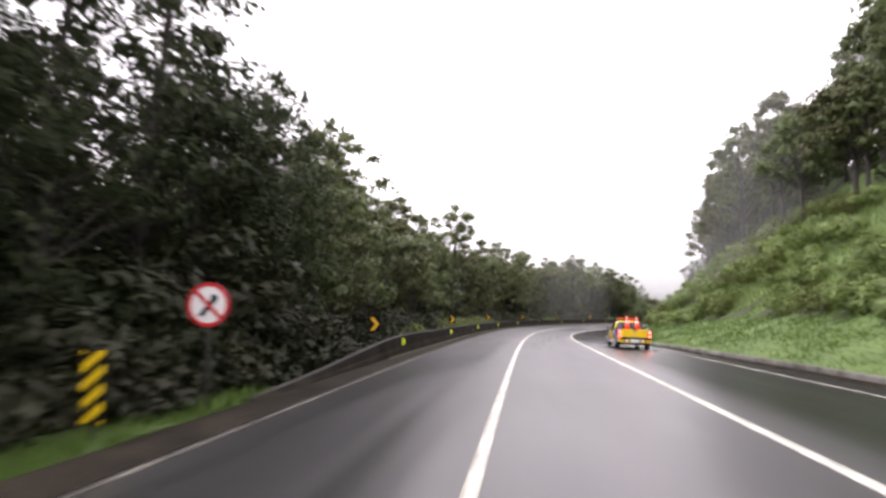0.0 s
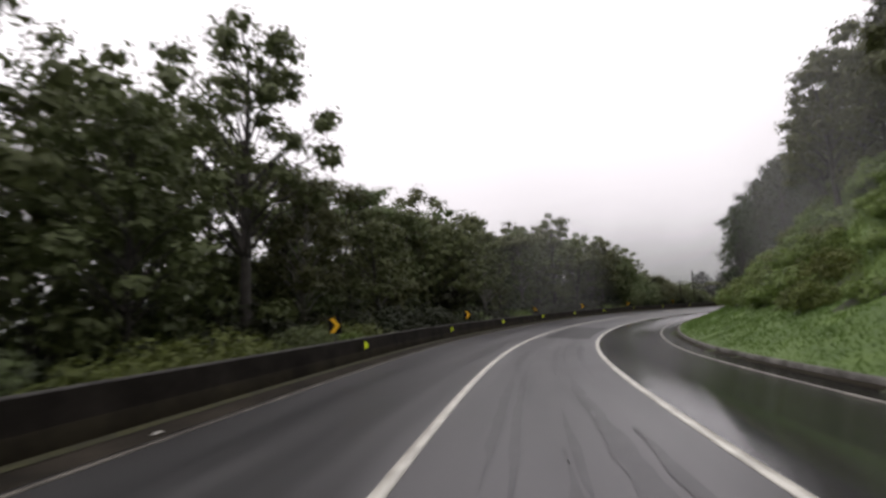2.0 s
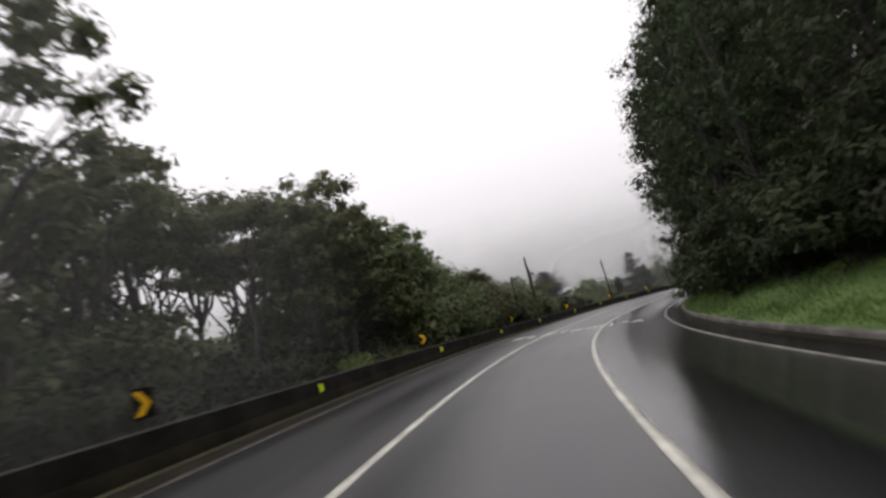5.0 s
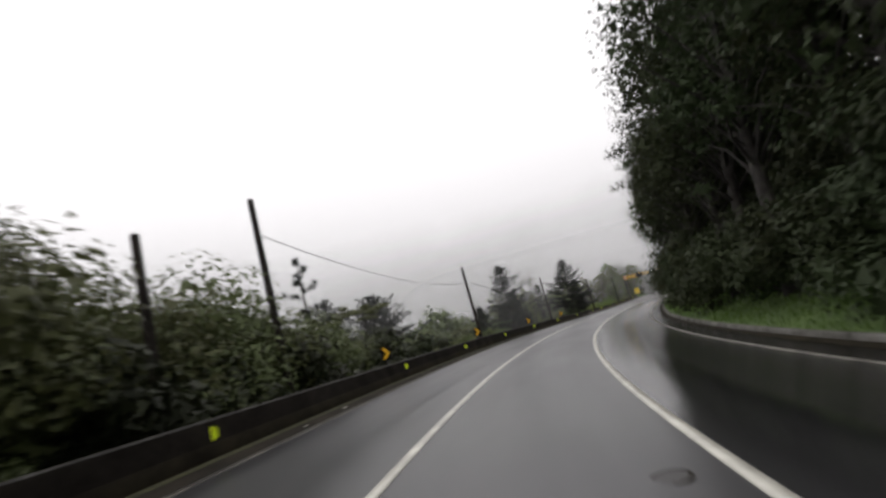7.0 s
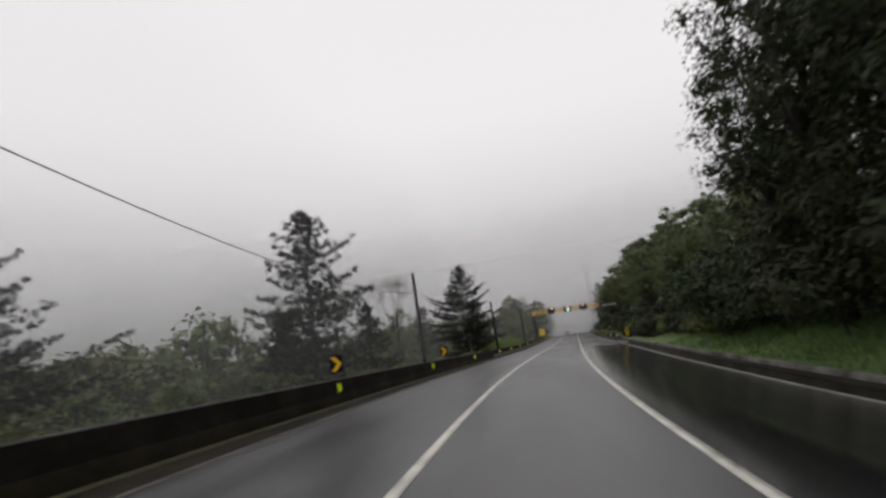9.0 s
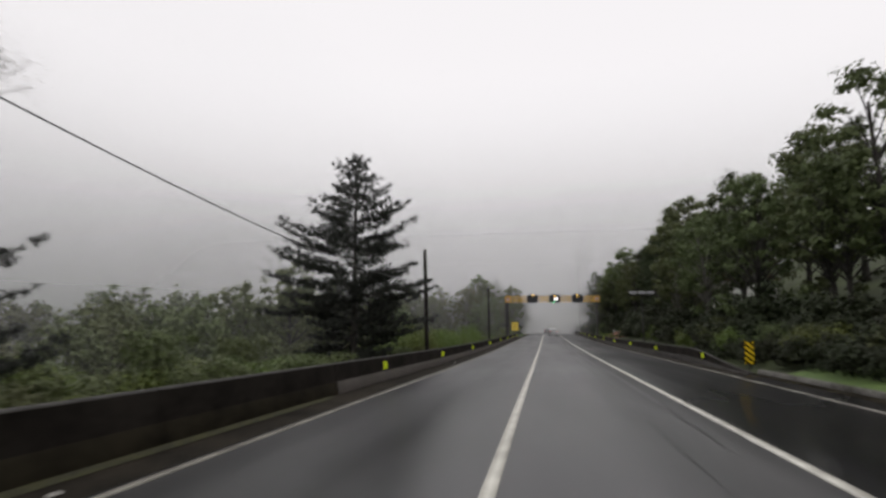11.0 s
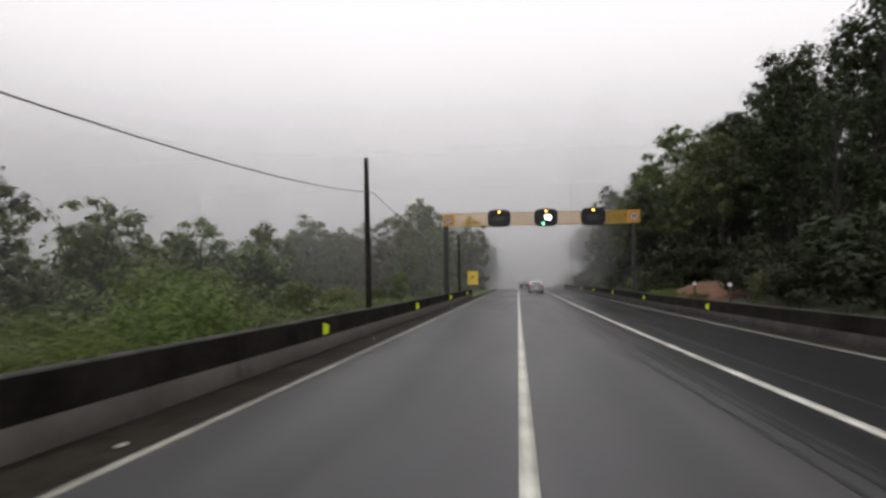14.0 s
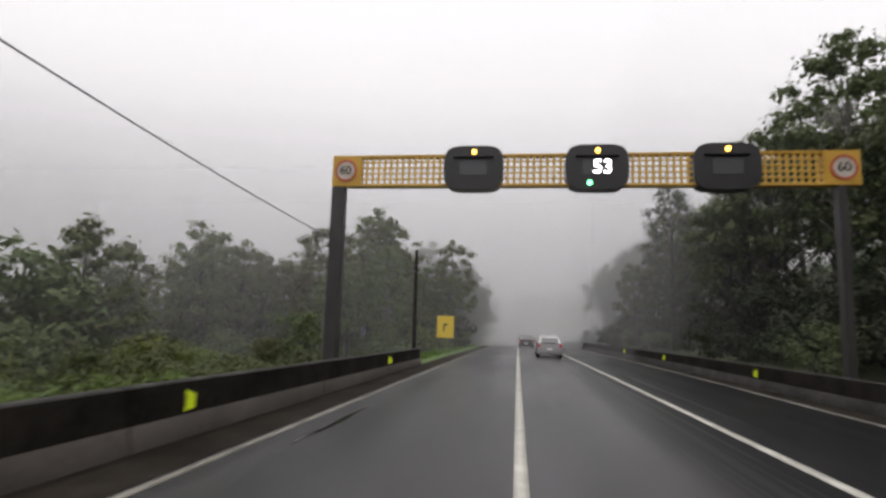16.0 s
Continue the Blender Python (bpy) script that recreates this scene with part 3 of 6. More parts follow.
def make_tree(name, label, height, spread, base, n_limb, per, leaf, leafmat, barkmat, seed, puff=1.1, flat=0.6, skirt=0.0, cat="tree"):
    """Broadleaf tree: tapered trunk, limbs and a crown of leaf clumps with gaps. base: crown's lowest height; skirt: foliage down the trunk."""
    rng = np.random.default_rng(seed)
    root = new(name)
    lean = rng.normal(size=2) * 0.04 * height
    top = np.array([lean[0], lean[1], height * 0.9])
    wood = []
    seg = 7
    t = np.linspace(0, 1, seg)
    tp = np.stack([lean[0] * t ** 1.5 + rng.normal(size=seg) * 0.08 * t, lean[1] * t ** 1.5 + rng.normal(size=seg) * 0.08 * t, t * height * 0.84 - 0.4 * (1 - t)], -1)
    r0 = 0.016 * height + 0.05
    wood.append(tube(tp, np.linspace(r0, r0 * 0.25, seg) * np.where(t == 0, 1.5, 1), 7))
    cc, cr = [], []
    zc, rz = base + (height - base) * 0.42, (height - base) * 0.56
    n_clump, per = n_limb * 3 + 8, per * 0.68
    for i in range(n_clump):
        u = 1 - 1.55 * (i + rng.random()) / n_clump
        a = i * 2.39996 + rng.normal() * 0.25
        q = math.sqrt(max(0, 1 - u * u)) * (0.50 + 0.53 * rng.random())
        lobe = 1 + 0.22 * math.sin(a * 2 + seed) + 0.12 * math.sin(a * 3 + 1.3 * seed)
        cx, cy = np.interp(zc / height, t, tp[:, 0]), np.interp(zc / height, t, tp[:, 1])
        p = np.array([cx + math.cos(a) * q * spread * lobe, cy + math.sin(a) * q * spread * lobe, zc + rz * u * (0.85 + 0.25 * rng.random()) - 0.1])
        cc.append(p)
        cr.append(puff * (0.5 + 0.75 * rng.random()))
        if i % 2 == 0 or u < 0.1:
            z0 = max(0.22, (p[2] - 0.55 * spread * q) / height) * 0.92
            p0 = np.array([np.interp(z0, t, tp[:, 0]), np.interp(z0, t, tp[:, 1]), z0 * height * 0.9])
            wood.append(limb(p0, p, 0.12 * spread * q, r0 * 0.34 * (1.2 - z0), 0.02, rng, 3, 4))
    if skirt:
        ns = int(skirt * height * 1.6)
        for j in range(ns):
            k = rng.random()
            ang = rng.random() * 6.283
            rr = spread * (0.35 + 0.6 * rng.random())
            cc.append(np.array([math.cos(ang) * rr, math.sin(ang) * rr, 0.4 + k * height * 0.85]))
            cr.append(puff * (0.65 + 0.6 * rng.random()))
    trunk = obj("trunk", mesh_np("trunk", *join_np(wood), True), barkmat, root)
    v, f = join_np([leaves(cc, cr, per, leaf, rng, flat), leaves(cc, np.array(cr) * 0.62, 7, min(0.7, leaf * 2.6), rng, flat, 1.3, 0.3, 0.1)])
    obj("crown", mesh_np("crown", v, f), leafmat, root)
    return tagged(root, label, cat)


def make_bush(name, label, w, h, n, per, leaf, leafmat, seed, cat="bush", elong=1.9, up=0.55):
    rng = np.random.default_rng(seed)
    root = new(name)
    cc, cr, wood = [], [], []
    for i in range(n):
        a, k = rng.random() * 6.283, math.sqrt(rng.random())
        z = h * (0.25 + 0.65 * rng.random() * (1 - 0.55 * k * k))
        q = np.array([math.cos(a) * k * w * 0.5, math.sin(a) * k * w * 0.5, z])
        cc.append(q)
        cr.append(0.20 * w * (0.6 + 0.7 * rng.random()))
        if i % 4 == 0:
            wood.append(limb((rng.normal() * 0.1 * w, rng.normal() * 0.1 * w, -0.25), q, 0.1, 0.03, 0.008, rng, 3, 4))
    obj("woody_base", mesh_np("woody_base", *join_np(wood), True), M_BARK, root)
    v, f = join_np([leaves(cc, cr, per, leaf, rng, 0.7, elong, up, 0.7, 0.12), leaves(cc, np.array(cr) * 0.65, 6, leaf * 2.2, rng, 0.7, 1.3, 0.3, 0.1)])
    obj("foliage", mesh_np("foliage", v, f), leafmat, root)
    return tagged(root, label, cat)


def make_pine(name, label, height, spread, seed, whorls=15, fine=1.0, cat="pine tree"):
    """Pine: straight trunk, tiers of level branches that end in upturned sprays of fine needles. fine: how many sprays and needles."""
    rng = np.random.default_rng(seed)
    root = new(name)
    wood = [tube([(0, 0, -0.5), (0.03, 0.02, height * 0.4), (0.0, 0.05, height * 0.98)], [0.018 * height + 0.03, 0.011 * height, 0.02], 8)]
    vs, rs = [], []
    nbr = int(whorls * 6.0)
    for i in range(nbr):
        k = ((i + rng.random()) / nbr) ** 0.92
        z = height * (0.08 + 0.90 * k)
        L = spread * (0.07 + 0.93 * min(1.0, (1 - k) * 1.6) ** 0.85) * (0.45 + 0.65 * rng.random())
        if rng.random() < 0.12:
            L *= 1.25
        a = i * 2.39996 + rng.normal() * 0.35
        d = np.array([math.cos(a), math.sin(a), 0])
        p0 = np.array([0, 0, z])
        p1 = p0 + d * L + np.array([0, 0, L * (0.0 + 0.52 * k + 0.16 * rng.normal())])
        wood.append(limb(p0, p1, -0.07 * L, 0.045 * (1 - k) + 0.014, 0.008, rng, 4, 4))
        side = np.array([-d[1], d[0], 0])
        m = max(3, int(L * 4.2 * fine))
        for j, t in enumerate(np.linspace(0.25, 1.0, m)):
            q = p0 * (1 - t) + p1 * t + np.array([0, 0, -0.07 * L * math.sin(t * math.pi) + 0.03])
            w = (1 if j % 2 else -1) * (0 if j == m - 1 else 1)
            reach = min(1.1, 0.42 * L) * (1.15 - 0.8 * t) * (0.6 + 0.7 * rng.random())
            tip = q + (side * w + d * 0.55) * reach + np.array([0, 0, reach * (0.15 + 0.35 * rng.random())])
            for e in np.linspace(0.15, 1.0, max(2, int(reach * 5 * fine))):
                vs.append(q * (1 - e) + tip * e + rng.normal(size=3) * 0.04)
                rs.append((0.11 + 0.06 * rng.random()) / fine ** 0.4)
    v, f = leaves(np.array(vs), np.array(rs), 7, 0.066 / fine ** 0.5, rng, 0.8, 7.0, 0.45, 0.1)
    obj("trunk", mesh_np("trunk", *join_np(wood), True), M_BARK, root)
    obj("crown", mesh_np("crown", v, f), M_NEEDLE, root)
    return tagged(root, label, cat)


def make_umbrella(name, label, height, spread, seed, leafmat, n_limb=8, per=34, leaf=0.2, thick=0.3, twig=3, puff=0.75, thin=1.0):
    """Tree with a bare forking trunk and a flat, layered, open crown."""
    rng = np.random.default_rng(seed)
    root = new(name)
    k0 = 0.55
    lean = rng.normal(size=2) * 0.05 * height
    t = np.linspace(0, 1, 6)
    tp = np.stack([lean[0] * t, lean[1] * t, -0.4 + t * (height * k0 + 0.4)], -1)
    r0 = (0.013 * height + 0.03) * thin
    wood = [tube(tp, np.linspace(r0 * 1.3, r0 * 0.6, 6), 7)]
    cc, cr = [], []
    for i in range(n_limb):
        a = i * 2.39996 + rng.normal() * 0.3
        q = spread * math.sqrt((i + 0.6) / n_limb) * 0.72
        z0 = height * k0 * (0.72 + 0.28 * rng.random())
        p0 = np.array([lean[0] * z0 / (height * k0), lean[1] * z0 / (height * k0), z0])
        p1 = np.array([lean[0] + math.cos(a) * q, lean[1] + math.sin(a) * q, height * (0.93 - 0.20 * (q / spread) ** 2 - 0.10 * rng.random())])
        wood.append(limb(p0, p1, -0.08 * q, r0 * 0.5, r0 * 0.16, rng, 6, 5))
        for j in range(twig):
            b = a + (j - (twig - 1) / 2) * 0.8 + rng.normal() * 0.2
            L = spread * (0.24 + 0.18 * rng.random())
            p2 = p1 + np.array([math.cos(b) * L, math.sin(b) * L, height * 0.05 * rng.random() + 0.12 * L])
            wood.append(limb(p1 * 0.9 + p0 * 0.1, p2, -0.05 * L, r0 * 0.16, 0.012, rng, 4, 4))
            cc += [p2, p2 * 0.6 + p1 * 0.4 + np.array([0, 0, 0.1])]
            cr += [puff * (0.7 + 0.6 * rng.random()), puff * (0.6 + 0.5 * rng.random())]
    obj("trunk", mesh_np("trunk", *join_np(wood), True), M_BARK, root)
    v, f = leaves(cc, cr, per, leaf, rng, thick, 1.8, 0.7, 0.2)
    obj("crown", mesh_np("crown", v, f), leafmat, root)
    return tagged(root, label, "tree")


LAB_F = "tall rainforest tree with dark layered crown and thin trunk"
TREES = [make_tree("forest_tree", LAB_F, 11.5 + 1.1 * i, 3.1 + 0.35 * (i % 3), 3.4 + 0.7 * i, 13 + i % 3, 38, 0.29, M_LEAF, M_BARK_PALE if i % 2 else M_BARK, 20 + i, 1.0, 0.62, 0.22) for i in range(5)]
WALL = [make_tree("wall_tree", "dense roadside tree overgrown with hanging foliage, leaf colour darkened for shade", 17 + 2 * i, 3.6, 5.0, 14, 66, 0.20, M_LEAF_DARK, M_BARK, 40 + i, 1.2, 0.75, 1.2) for i in range(3)]
SLOPE_T = [make_tree("slope_tree", "slender tree on the steep bank with airy crown", 8 + 1.3 * i, 2.4, 2.8, 10, 38, 0.27, M_LEAF, M_BARK, 60 + i, 0.85, 0.6, 0.2) for i in range(3)]
VALLEY = [make_tree("valley_tree", "low rounded rainforest tree of the valley slope", 6.2 + 1.1 * i, 2.7, 1.2, 10, 46, 0.23, M_LEAF, M_BARK, 80 + i, 1.15, 0.7, 0.8) for i in range(3)]
TREES_LO = [make_tree("forest_tree", LAB_F, 12.5 + 1.6 * i, 3.2 + 0.3 * i, 3.6 + 0.8 * i, 12, 21, 0.37, M_LEAF, M_BARK, 220 + i, 1.05, 0.62, 0.25) for i in range(3)]
WALL_LO = [make_tree("wall_tree", "dense roadside tree overgrown with hanging foliage, leaf colour darkened for shade", 18 + 2 * i, 3.6, 5.0, 12, 30, 0.34, M_LEAF_DARK, M_BARK, 240 + i, 1.25, 0.75, 0.9) for i in range(2)]
VALLEY_LO = [make_tree("valley_tree", "low rounded rainforest tree of the valley slope", 6.6 + 1.3 * i, 2.8, 1.2, 8, 19, 0.43, M_LEAF, M_BARK, 280 + i, 1.2, 0.7, 0.8) for i in range(2)]
BUSH_LO = [make_bush("bush", "leafy roadside bush with wet broad leaves", 2.9, 2.0 + 0.35 * i, 16, 54, 0.15, (M_LEAF_LIGHT, M_LEAF)[i], 300 + i) for i in range(2)]
BUSH = [make_bush("bush", "leafy roadside bush with wet broad leaves", 2.6 + 0.4 * i, 1.9 + 0.35 * i, 20, 46, 0.14, (M_LEAF_LIGHT, M_LEAF, M_LEAF_LIGHT)[i], 100 + i) for i in range(3)]
FERN = [make_bush("slope_shrub", "light green shrub and tall grass clump on the bank", 2.8, 1.3 + 0.3 * i, 13, 52, 0.135, (M_BLADE_DRY, M_LEAF_LIGHT)[i], 120 + i, "shrub", (4.5, 2.2)[i], (0.2, 0.5)[i]) for i in range(2)]
UNDER = [make_bush("understory_shrub", "understory shrub with the forest's shade put into its leaf colour", 3.6, 2.6 + 0.8 * i, 14, 38, 0.22, M_LEAF_UNDER, 140 + i, "shrub") for i in range(2)]
OPEN = [make_umbrella("umbrella_tree", "slender tree with forking limbs and open flat-topped crown", 11.5 + 1.5 * i, 4.3 + 0.3 * i, 160 + i, M_LEAF, 9, 46, 0.27, 0.42, 3, 1.05) for i in range(2)]
VSHRUB = [make_bush("valley_shrub", "soft green shrub thicket on the valley slope", 4.4, 2.7 + 0.6 * i, 16, 44, 0.23, (M_LEAF, M_LEAF_LIGHT)[i], 150 + i, "shrub") for i in range(2)]
DARKB = [make_bush("wall_shrub", "overhanging shrub at the foot of the tree wall, leaf colour darkened for shade", 4.4, 4.2 + 0.7 * i, 24, 58, 0.2, M_LEAF_DARK, 170 + i, "shrub") for i in range(2)]
THICKET = [make_bush("thicket", "rounded dense thicket of fine leaves behind the barrier", 4.6, 4.4 + 0.3 * i, 46, 80, 0.142, M_LEAF, 190 + i) for i in range(2)]
LIGHT_THICKET = make_bush("thicket", "fresh green dense thicket leaning over the barrier", 5.4, 4.6, 44, 84, 0.13, M_LEAF_LIGHT, 197)
_used = set()


def plant(proto, s, d, scale=1.0, h=None):
    for q in (92, 122, 146):
        if abs(s - q) < 3:
            s = q + math.copysign(3, s - q)
    for q in (-20, -46, -62):
        if s > -60 and abs(d - q) < 2.6:
            d = q + math.copysign(2.6, d - q)
    m = on_land(s, d, RNG.random() * 360, scale) if h is None else put(s, d, h, RNG.random() * 360, scale)
    loc, rot, sc = m.decompose()
    if proto.name in _used:
        proto = copy_thing(proto, Matrix.LocRotScale(loc, rot, None))
    else:
        _used.add(proto.name)
        proto.matrix_basis = Matrix.LocRotScale(loc, rot, None)
    proto.scale = sc
    return proto


def pick(seq):
    return seq[int(RNG.integers(len(seq)))]


# left forest outside the bend
for s in np.arange(-254, -91, 4.6):
    thin = sstep(s, -112, -90)
    tall = float(np.interp(s, (-240, -225, -205, -195, -185, -175, -165, -155, -140, -120), (1.0, 0.86, 0.84, 0.98, 1.09, 1.0, 1.0, 0.9, 1.02, 1.08)))
    for d0, sc in ((-10.2, 0.85), (-14.5, 1.0), (-20.5, 1.12)):
        if RNG.random() < 0.10 + 0.15 * thin:
            continue
        op = RNG.random() < (0.5 if d0 < -14 and -180 < s < -105 else 0.12)
        plant(pick(OPEN) if op else pick(WALL_LO) if s < -226 and d0 > -16 else pick(TREES if d0 > -12 else TREES_LO), s + RNG.normal() * 1.3, d0 + RNG.normal() * 0.9, sc * tall * (0.86 + 0.24 * RNG.random()) * (1 - 0.3 * thin) * (0.76 if s < -226 and d0 > -16 else 1.0))
for s in np.arange(-256, -80, 3.8):
    for d0, k in ((-9.6, 0.9), (-14.0, 1.6)):
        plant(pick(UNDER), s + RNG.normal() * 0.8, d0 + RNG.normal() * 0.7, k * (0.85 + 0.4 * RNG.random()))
for s in np.arange(-254, -98, 3.9):
    for d0, k in ((-13.6, 0.9),):
        plant(pick(VALLEY_LO), s + RNG.normal() * 0.8, d0 + RNG.normal() * 0.6, k * (0.85 + 0.3 * RNG.random()))
for s in np.arange(-256, -226, 3.6):
    plant(pick(WALL), s + RNG.normal() * 0.6, -8.6 + RNG.normal() * 0.3, 0.52 + 0.12 * RNG.random())
for s in np.arange(-258, -229, 1.9):
    plant(pick(UNDER), s + RNG.normal() * 0.4, -7.2 + RNG.normal() * 0.3, 0.75 + 0.3 * RNG.random())
for s in np.arange(-237, -229, 2.4):
    plant(pick(UNDER), s, -8.4 + RNG.normal() * 0.4, 1.2 + 0.4 * RNG.random())
for s, d0, k in ((-213, -13.0, 1.0), (-210, -16, 1.05)):
    plant(TREES[4], s, d0, k)
for s, d0, k in ((-113.0, -10.6, 0.92), (-109.5, -10.8, 0.98), (-104.5, -9.8, 0.84), (-100.0, -11.0, 0.70)):
    plant(TREES[1], s, d0, k)
for s in np.arange(-107, -64, 2.2):
    k = float(np.interp(s, (-107, -99, -90, -84, -78, -72, -64), (1.95, 1.86, 1.76, 1.48, 1.16, 0.88, 0.66)))
    for d0, q in ((-9.9, 0.95), (-13.4, 1.05)):
        if d0 < -10 and RNG.random() < 0.5:
            q *= 1.1
        plant(pick(THICKET), s + RNG.normal() * 0.4, d0 + RNG.normal() * 0.5, q * k * (0.86 + 0.24 * RNG.random()))
for s in np.arange(-256, -64, 2.3):
    # Shrubs with shade in their colour where the forest edge lies dark.
    dark = (s < -206 or -182 < s) and RNG.random() < 0.85
    plant(pick(UNDER) if dark else pick(BUSH), s + RNG.normal() * 0.5, (-7.5 if dark else -6.75) + RNG.normal() * 0.25, 0.68 + 0.32 * RNG.random())
    if s > -100:
        plant(pick(UNDER if s < -74 else BUSH_LO), s + RNG.normal() * 0.5, -8.6 + RNG.normal() * 0.5, 1.0 + 0.5 * RNG.random())

# right bank of the bend: grass foot, shrubs, slender trees above
for s in np.arange(-252, -136, 4.4):
    for d0 in (21.5, 26, 31):
        if RNG.random() < 0.15:
            continue
        plant(pick(SLOPE_T), s + RNG.normal() * 1.5, d0 + RNG.normal() * 1.2, 0.85 + 0.45 * RNG.random())
for s in np.arange(-250, -132, 2.1):
    for d0 in (13.2, 15.4, 17.8, 20.4):
        if RNG.random() < 0.85:
            plant(pick(FERN), s + RNG.normal() * 0.7, d0 + RNG.normal() * 0.6, 0.65 + 0.5 * RNG.random())
# tall wall of trees on the right, its shade put into the leaf colour
for s in np.arange(-129, -30, 4.0):
    row1 = float(np.interp(s, (-129, -116, -108, -96, -82, -70, -40), (0.60, 0.74, 1.04, 1.08, 1.08, 1.06, 0.82)))
    for d0, k in ((11.8, 0.92), (16.6, 1.05), (22.0, 1.12)):
        if d0 > 20 and RNG.random() < 0.45:
            continue
        plant(pick(WALL if d0 < 13 else WALL_LO), s + RNG.normal() * 0.9, d0 + (1.6 if s < -112 else 0) + RNG.normal() * 0.6, row1 * k * (0.88 + 0.24 * RNG.random()))
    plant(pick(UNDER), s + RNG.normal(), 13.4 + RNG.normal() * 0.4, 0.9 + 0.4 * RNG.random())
for s in np.arange(-126, -28, 2.9):
    plant(pick(DARKB), s + RNG.normal() * 0.5, (11.2 if s > -112 else 13) + RNG.normal() * 0.3, 0.85 + 0.35 * RNG.random())
# right forest behind the barrier
for s in np.arange(-28, 150, 4.8):
    for d0, k in ((14.5, 0.0), (19.0, 0.1), (25.5, 0.22)):
        if RNG.random() < 0.1 or (58 < s < 66 and d0 < 15):
            continue
        pr = pick(WALL_LO) if RNG.random() < (0.2 if s < 25 else 0.4) else pick(TREES if d0 < 15 else TREES_LO)
        plant(pr, s + RNG.normal() * 1.5, d0 + RNG.normal() * 1.2, (0.78 + k) * (0.85 + 0.3 * RNG.random()) * (0.8 if pr in WALL + WALL_LO else 1.05) * float(np.interp(s, (-28, -5, 20, 30, 36, 52, 60), (0.68, 0.70, 0.92, 0.92, 0.80, 0.80, 0.95))))
for s in np.arange(-28, 125, 3.4):
    if not 57 < s < 67:
        plant(pick(UNDER), s + RNG.normal() * 0.8, 13.2 + RNG.normal() * 0.6, 0.9 + 0.5 * RNG.random())
for s in np.arange(-30, 130, 2.7):
    if RNG.random() < 0.85 and not 58 < s < 66.5:
        plant(pick(BUSH) if s < 15 or RNG.random() < 0.2 else pick(UNDER), s + RNG.normal() * 0.6, 11.0 + RNG.normal() * 0.5, 0.65 + 0.35 * RNG.random())

for s in np.arange(-27, 1, 2.3):
    plant(pick(UNDER), s + RNG.normal() * 0.4, 10.4 + RNG.normal() * 0.3, 0.5 + 0.2 * RNG.random())
for s in np.arange(-12, 12, 1.7):
    plant(pick(UNDER), s + RNG.normal() * 0.3, 9.75 + RNG.normal() * 0.15, 0.36 + 0.12 * RNG.random())

for s, d0 in ((60.5, 9.9), (63.2, 10.3), (65.6, 9.8), (58.0, 10.2)):
    plant(pick(BUSH), s, d0, 0.42)

# valley on the left
for s in np.arange(-62, 130, 5.6):
    for d0, k in ((-12.5, 0.55), (-18, 0.55), (-24, 0.75), (-29.5, 0.9), (-34.5, 1.0), (-40.5, 1.05), (-53, 1.15)):
        if RNG.random() < 0.2 or (d0 > -15 and -26 < s < 84):
            continue
        deep = sstep(s, 5, 40)
        if d0 < -28:
            k += 0.4 * deep
        if d0 < -20 and -42 < s < -8:
            k += 0.3
        pr = pick(TREES_LO) if (d0 < -28 and deep > 0.5 and RNG.random() < 0.6) else pick(VALLEY if d0 > -20 else VALLEY_LO)
        plant(pr, s + RNG.normal() * 2, d0 + RNG.normal() * 1.6, (0.95 if pr in TREES_LO else k) * (0.8 + 0.4 * RNG.random()))
for s in np.arange(-62, 82, 2.8):
    if RNG.random() < 0.8:
        plant(pick(BUSH) if s > -15 else BUSH[1], s + RNG.normal() * 0.7, -8.2 + RNG.normal() * 0.8, 0.5 + 0.3 * RNG.random())
    for d0, k in ((-11.0, 0.8), (-14.5, 1.1)):
        if RNG.random() < 0.75:
            plant(pick(BUSH_LO), s + RNG.normal() * 0.8, d0 + RNG.normal() * 0.8, k * (0.8 + 0.4 * RNG.random()))
for s in np.arange(-58, 104, 4.2):
    for d0, k in ((-17, 0.8), (-21.5, 1.05), (-25, 1.2), (-34, 1.6)):
        if RNG.random() < 0.85:
            plant(pick(VSHRUB), s + RNG.normal() * 1.2, d0 + RNG.normal(), k * (0.85 + 0.35 * RNG.random()))
for s in np.arange(12, 42, 3.1):
    plant(LIGHT_THICKET, s + RNG.normal() * 0.8, -8.9 + RNG.normal() * 0.8, 0.36 + 0.42 * RNG.random())
for s in np.arange(-98, -64, 3.6):
    for d0, k in ((-16, 0.7), (-21, 0.8)):
        plant(pick(VALLEY_LO), s + RNG.normal() * 0.6, d0 + RNG.normal() * 0.5, k * (0.85 + 0.3 * RNG.random()) * (1 - 0.35 * sstep(s, -85, -66)))
for s, d0 in ((96, -14), (99, -19), (98, -25), (100, -11.5)):
    plant(pick(TREES), s, d0, 0.8 + 0.15 * RNG.random())
    plant(pick(VSHRUB), s + 1, d0 + 3, 1.0)
# wooded spur ahead on the left
for s in np.arange(104, 172, 5.2):
    for d0 in (-9, -14, -20, -27, -35):
        if d0 < -10 or s > 112:
            plant(pick(TREES if d0 > -15 and s < 130 else TREES_LO), s + RNG.normal() * 1.6, d0 + RNG.normal() * 1.2, (0.95 if d0 < -10 else 0.7) * (0.9 + 0.3 * RNG.random()))
    plant(pick(UNDER), s, -9.5 + RNG.normal() * 0.8, 1.0 + 0.4 * RNG.random())
    plant(pick(VALLEY), s + 2, -11.5 + RNG.normal(), 0.8 + 0.3 * RNG.random())

